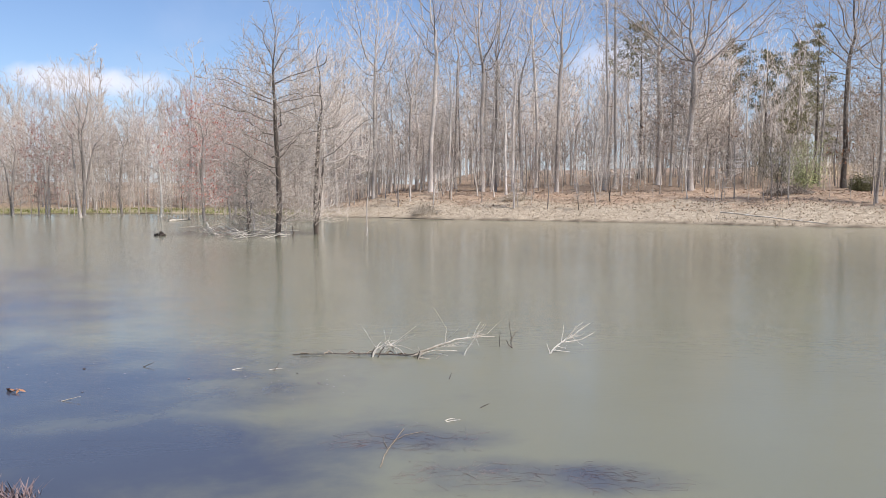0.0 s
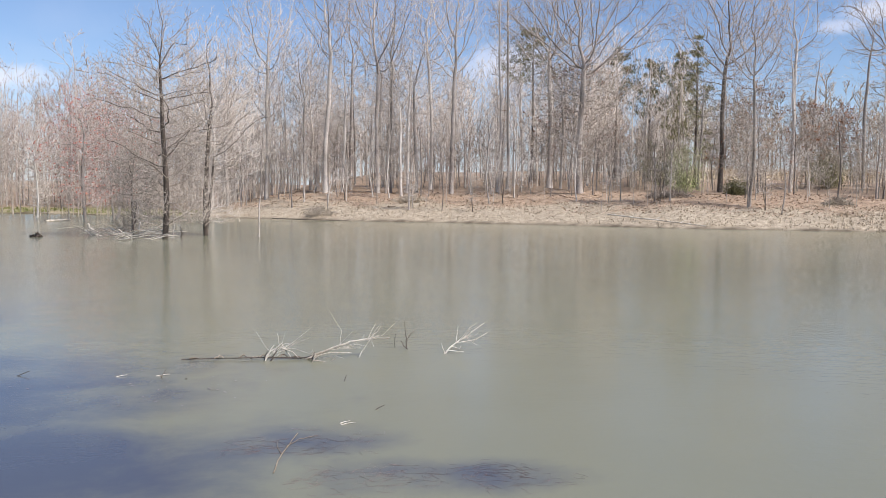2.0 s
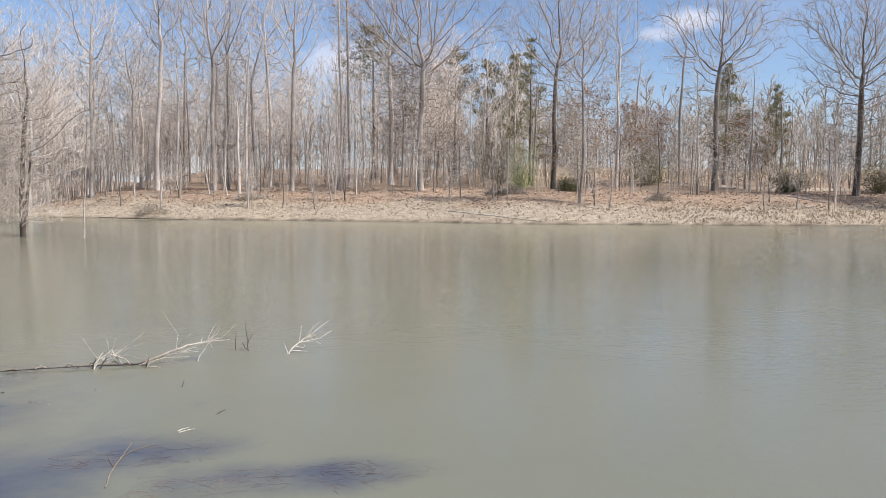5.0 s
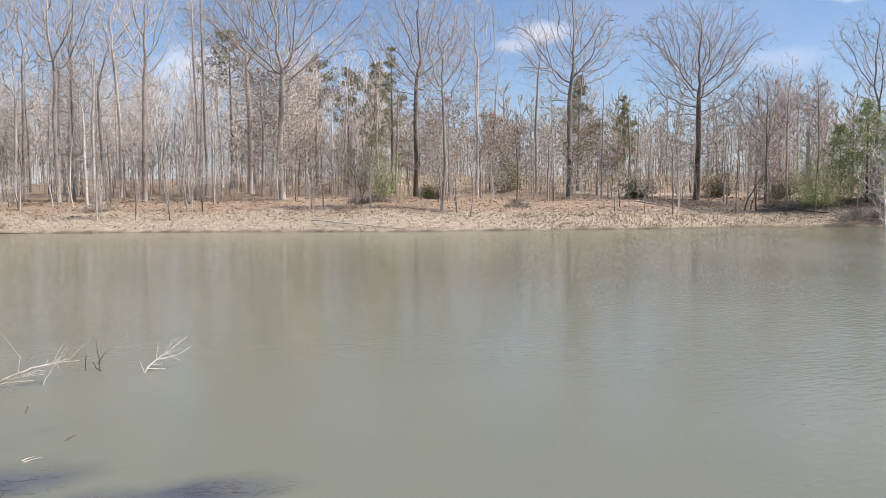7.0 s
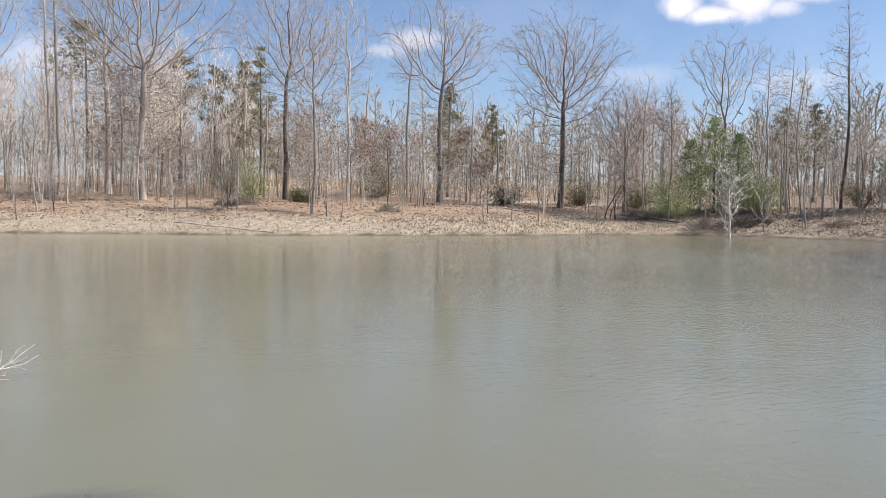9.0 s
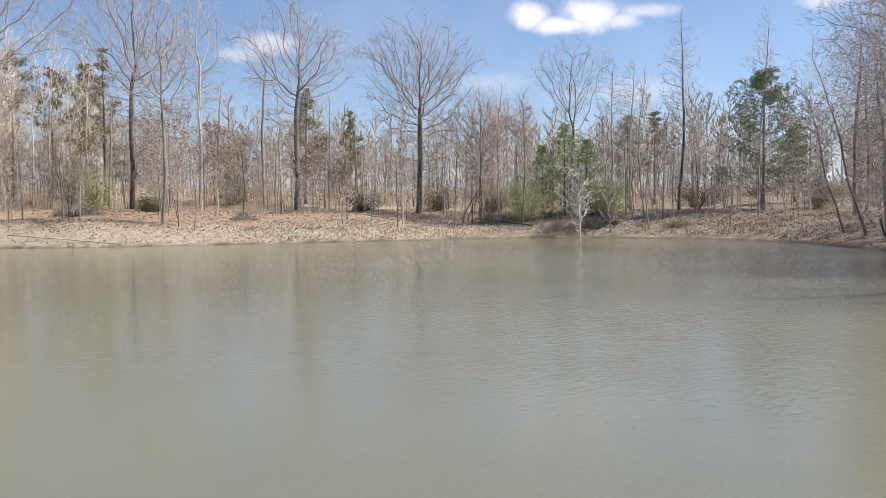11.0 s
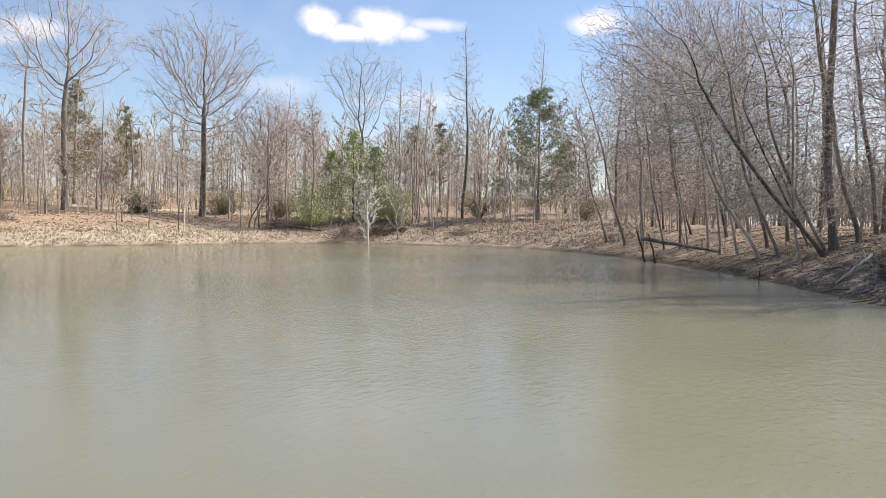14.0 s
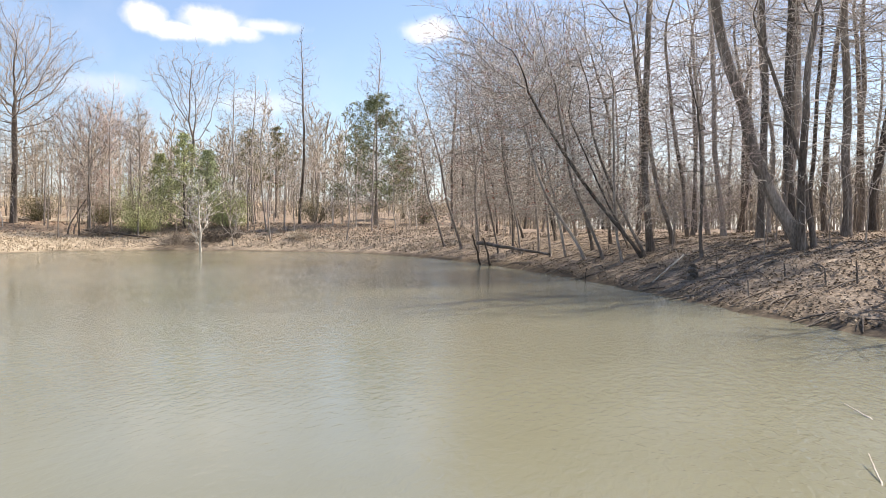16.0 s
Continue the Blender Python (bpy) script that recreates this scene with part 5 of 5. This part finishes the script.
for k in range(34):
    yaw = 11.9 + 4.2 * g.uniform() ** 1.1
    x, y = polar(yaw, g.uniform(41, 46.5))
    turn, ln, rise = g.uniform(-0.5, 0.5) + (0 if g.uniform() < 0.6 else 3.14), g.uniform(0.8, 2.0), g.uniform(0.0, 0.75)
    a = np.array([x, y, g.uniform(-0.05, 0.2)])
    part("dead_branch", strokes("dead_branch", [([a, a + [0.5 * ln * math.cos(turn), 0.3 * ln * math.sin(turn), rise * 0.7], a + [ln * math.cos(turn), 0.5 * ln * math.sin(turn), rise * g.uniform(0, 1)]], 0.028, 0.01)], 4), DRIFTWOOD, heap)
for k in range(2):
    x, y = polar(15.7, 46.5 + k)
    part("dead_branch", strokes("dead_branch", [([(x, y, -0.1), (x - 0.35, y, 0.3), (x - 0.5, y, 0.6)], 0.09, 0.05)]), DRIFTWOOD, heap)

def tangle(name, seed, yaw, r, wide, deep, tall, count, mat, label):
    """A low heap of dead twigs, every which way."""
    g = np.random.default_rng(seed)
    x, y = polar(yaw, r)
    a, q = g.uniform(0, 6.283, count), np.sqrt(g.uniform(0, 1, count))
    base = np.stack([np.cos(a) * q * wide, np.sin(a) * q * deep, g.uniform(0, 0.5, count) * tall * (1 - q * q)], -1)
    turn, rise = g.uniform(0, 6.283, count), g.uniform(0.1, 0.9, count) * tall * (1.1 - q)
    ln = g.uniform(0.4, 1.1, count) * wide * 0.5
    end = base + np.stack([np.cos(turn) * ln, np.sin(turn) * ln, rise], -1)
    mid = (base + end) / 2 + g.normal(0, 0.08, (count, 3)) + [0, 0, 0.12 * tall]
    thing = new(name)
    thing.matrix_basis = pose(x, y, height(x, y) - 0.03)
    tagged(part("twig", tube_mesh("twig", (np.stack([base, mid, end], 1), g.uniform(0.012, 0.03, (count, 1)) * [[1, 0.8, 0.4]], None, 4)), mat, thing), kind="stuff")
    return tagged(thing, label, "brush")


# dark brush under the cove's bank, dark bark standing in for the shaded hollow
for yaw, r, wide, seed in [(-55.2, 84.3, 2.4, 620), (-57.3, 85, 2.6, 621), (-58.6, 86, 1.6, 622), (-23.4, 79, 1.5, 623), (-22.4, 79.5, 1.3, 624), (-50.4, 88, 2.0, 625), (-63.5, 84, 1.6, 626), (1.2, 77, 1.4, 627), (-5.2, 80, 1.6, 628), (-33.4, 78, 1.2, 629)]:
    tangle("brush", seed, yaw, r, wide, 1.2, 1.5 if seed < 623 else 1.1, 260, BARK_DARK if seed < 626 else BRUSH_TAN, "low tangle of dark dead twigs on the bank" if seed < 626 else "low tangle of brown dead twigs on the bank")

# ---- drowned weeds and floating scraps near the camera
g = np.random.default_rng(630)
spots, scraps = [], []
for bx, by, half, deep, much in WEED_AND_SKY_BLUE[:3]:
    n = int(14 * half * deep) + 14
    a, q = g.uniform(0, 6.283, n), np.sqrt(g.uniform(0, 1, n))
    clump = np.stack([bx + np.cos(a) * q * half * 0.75, by + np.sin(a) * q * deep * 0.75, np.full(n, 0.0015)], -1)
    spots.append(np.repeat(clump, 7, 0) + g.normal(0, 1, (n * 7, 3)) * [0.1, 0.07, 0.0])
spots = np.concatenate(spots)
n = len(spots)
turn = g.normal(0.3, 0.8, n)
step = np.stack([np.cos(turn), np.sin(turn), 0 * turn], -1) * g.uniform(0.02, 0.1, (n, 1))
bend = np.stack([-np.sin(turn), np.cos(turn), 0 * turn], -1) * g.normal(0, 0.05, (n, 1))
pts = np.stack([spots - step, spots + bend, spots + step], 1)
tagged(part("drowned_weed", tube_mesh("drowned_weed", (pts, np.full((n, 3), 0.0009) * [[0.6, 1, 0.4]], None, 3)), WEED), "reddish-brown drowned weed stems at the water's surface", "weed", kind="stuff")
n = 60
spots = np.stack([g.uniform(-6.5, -0.8, n), 9.6 + g.normal(0, 0.55, n), np.full(n, 0.006)], -1)
spots[:, 1] += (spots[:, 0] + 3.5) * -0.12
tagged(part("floating_leaf", flakes(g, spots, 0.022, "floating_leaf", 0.4, 0.97), WEED), "brown dead leaves and scraps floating on the pond", "leaf", kind="stuff")
for yaw, r, ln, turn in [(11.9, 10.2, 0.16, 1.2), (14.7, 10.4, 0.12, 0.1), (20.5, 10.9, 0.15, 0.5), (12.2, 10.3, 0.16, 0.05), (25.5, 9.4, 0.2, 0.3), (-2.74, 8.3, 0.1, 0.4), (-0.5, 9.6, 0.1, 1.3), (-0.3, 7.75, 0.14, 0.05), (-0.2, 7.8, 0.1, 0.1)]:
    x, y = polar(yaw, r)
    tagged(part("floating_stick", strokes("floating_stick", [([(x, y, 0.0), (x + ln * 0.5 * math.cos(turn), y + 0.02, ln * 0.5 * math.sin(turn) * 0.5 + 0.01), (x + ln * math.cos(turn), y + 0.03, ln * math.sin(turn) * 0.6 + 0.01)], 0.0055, 0.003)], 5), DRIFTWOOD if turn < 0.35 else WET_WOOD), "small stick floating on the pond", "stick", "floating sticks")
for yaw, r in [(28.3, 10.1), (28.0, 10.0)]:
    x, y = polar(yaw, r)
    tagged(part("oak_leaf", flakes(g, np.array([[x, y, 0.02], [x + 0.05, y, 0.03], [x - 0.05, y + 0.02, 0.02]]), 0.045, "oak_leaf", 0.55, 0.6), LEAF_RUST), "orange oak leaf floating on the pond", "leaf")
stalk = tagged(new("drowned_stalk"), "pale reddish weed stalk under the surface", "weed")
part("stem", strokes("stem", [([(-0.5, 6.42, 0.004), (-0.48, 6.8, 0.006), (-0.42, 7.15, 0.006), (-0.36, 7.5, 0.004)], 0.0045, 0.003), ([(-0.44, 7.1, 0.005), (-0.34, 7.3, 0.006), (-0.18, 7.42, 0.004)], 0.003, 0.002), ([(-0.47, 6.9, 0.005), (-0.52, 7.1, 0.006), (-0.53, 7.25, 0.004)], 0.003, 0.002)]), LITTER, stalk)


def tufts(name, seed, spots, blade, tall, mat, label, each=5, width=0.006):
    """Grass: thin bent blades in tufts, in one mesh."""
    g = np.random.default_rng(seed)
    base = np.repeat(spots, each, 0) + g.normal(0, 0.05, (len(spots) * each, 3)) * [1, 1, 0]
    n = len(base)
    a = g.uniform(0, 6.283, n)
    out = np.stack([np.cos(a), np.sin(a), 0 * a], -1)
    side = np.stack([-np.sin(a), np.cos(a), 0 * a], -1) * width * g.uniform(0.7, 1.5, (n, 1))
    h = tall * g.uniform(0.4, 1.2, (n, 1))
    mid = base + out * h * 0.2 + [0, 0, 0.6] * h
    tip = base + out * h * g.uniform(0.3, 0.8, (n, 1)) + [0, 0, 1] * h
    v = np.stack([base - side, base + side, mid + side * 0.8, mid - side * 0.8, tip + side * 0.2, tip - side * 0.2], 1)
    k = np.arange(n)[:, None] * 6
    f = np.concatenate([k + [0, 1, 2, 3], k + [3, 2, 4, 5]])
    return tagged(part(name, mesh_of(name, v.reshape(-1, 3), f, False), mat), label, "grass", kind="stuff")


def bank_spots(g, count, yaw0, yaw1, r0, r1, d0, d1):
    yaw, r = np.radians(g.uniform(yaw0, yaw1, count * 4)), g.uniform(r0, r1, count * 4)
    x, y = -r * np.sin(yaw), r * np.cos(yaw)
    d = shore_distance(x, y)
    keep = np.where((d > d0) & (d < d1))[0][:count]
    return np.stack([x[keep], y[keep], land(x[keep], y[keep]) - 0.02], -1)


g = np.random.default_rng(640)
tufts("dry_grass", 641, bank_spots(g, 5000, -54, 8, 62, 95, 0.3, 9), 0, 0.13, STRAW, "short dry straw-coloured grass on the far shore", 4, 0.02)
tufts("dry_grass", 642, bank_spots(g, 1100, -50, -33, 62, 90, 0.2, 5), 0, 0.26, STRAW, "tall pale dry grass at the water's edge", 5, 0.014)
tufts("green_grass", 643, bank_spots(g, 800, 9, 32, 84, 112, 0.1, 7), 0, 0.25, GRASS_GREEN, "fresh green grass along the flooded edge", 4, 0.025)
tufts("field_grass", 644, bank_spots(g, 5000, -82, -24, 118, 175, 45, 90), 0, 1.3, STRAW, "tall pale dry grass of the field", 3, 0.05)
tufts("bank_grass", 645, bank_spots(g, 220, 27.6, 42, 6.2, 8.5, -0.3, 1.2), 0, 0.16, WEED, "dark wet grass tufts on the near bank", 8, 0.006)
near = bank_spots(g, 42000, -105, -72, 19, 70, 0.15, 14)
tagged(part("fallen_leaf", flakes(g, near + [0, 0, 0.05] + g.normal(0, 0.02, near.shape), 0.05, "fallen_leaf", 0.55, 0.7), LITTER), "pale curled dead leaves covering the bank", "leaf", kind="stuff")
far_leaf = bank_spots(g, 12000, -70, 8, 70, 100, 4, 20)
tagged(part("fallen_leaf", flakes(g, far_leaf + [0, 0, 0.05], 0.12, "fallen_leaf", 0.55, 0.75), LEAF_TAN), "rust-brown dead leaves under the far trees", "leaf", kind="stuff")
cove_leaf = bank_spots(g, 9000, -78, -50, 66, 100, 0.8, 14)
tagged(part("fallen_leaf", flakes(g, cove_leaf + [0, 0, 0.05], 0.09, "fallen_leaf", 0.5, 0.7), LITTER), "grey-brown dead leaves around the cove", "leaf", kind="stuff")
tufts("dry_grass", 646, bank_spots(g, 2200, -76, -50, 66, 104, 1.0, 16), 0, 0.3, BRUSH_TAN, "thin dry grass around the cove", 4, 0.018)
# sticks washed up along the steep bank
sticks = bank_spots(g, 240, -104, -76, 20, 62, 0.3, 9)
turn = g.normal(2.65, 0.5, len(sticks))
ln = g.uniform(0.4, 1.6, len(sticks))
way = np.stack([np.cos(turn), np.sin(turn), 0 * turn], -1) * ln[:, None]
ends = sticks + way
ends[:, 2] = land(ends[:, 0], ends[:, 1])
mid = (sticks + ends) / 2
mid[:, 2] = land(mid[:, 0], mid[:, 1]) + 0.06
pts = np.stack([sticks + [0, 0, 0.05], mid + [0, 0, 0.02], ends + [0, 0, 0.04]], 1)
tagged(part("washed_up_stick", tube_mesh("washed_up_stick", (pts, g.uniform(0.012, 0.035, (len(pts), 1)) * [[1, 0.9, 0.5]], None, 5)), BARK_DARK), "dark sticks washed up along the bank", "stick", kind="stuff")
# pale gravel track behind the oak
k = np.linspace(-52, -36, 40)
rows = []
for off in (0, 1.6):
    x, y = -(101 + off) * np.sin(np.radians(k)), (101 + off) * np.cos(np.radians(k))
    rows.append(np.stack([x, y, land(x, y) + 0.06 + off * 0.12], -1))
i = np.arange(39)
tagged(part("gravel_track", mesh_of("gravel_track", np.concatenate(rows), np.stack([i, i + 1, i + 41, i + 40], -1)), STRAW), "pale gravel track behind the trees", "path", kind="structure")
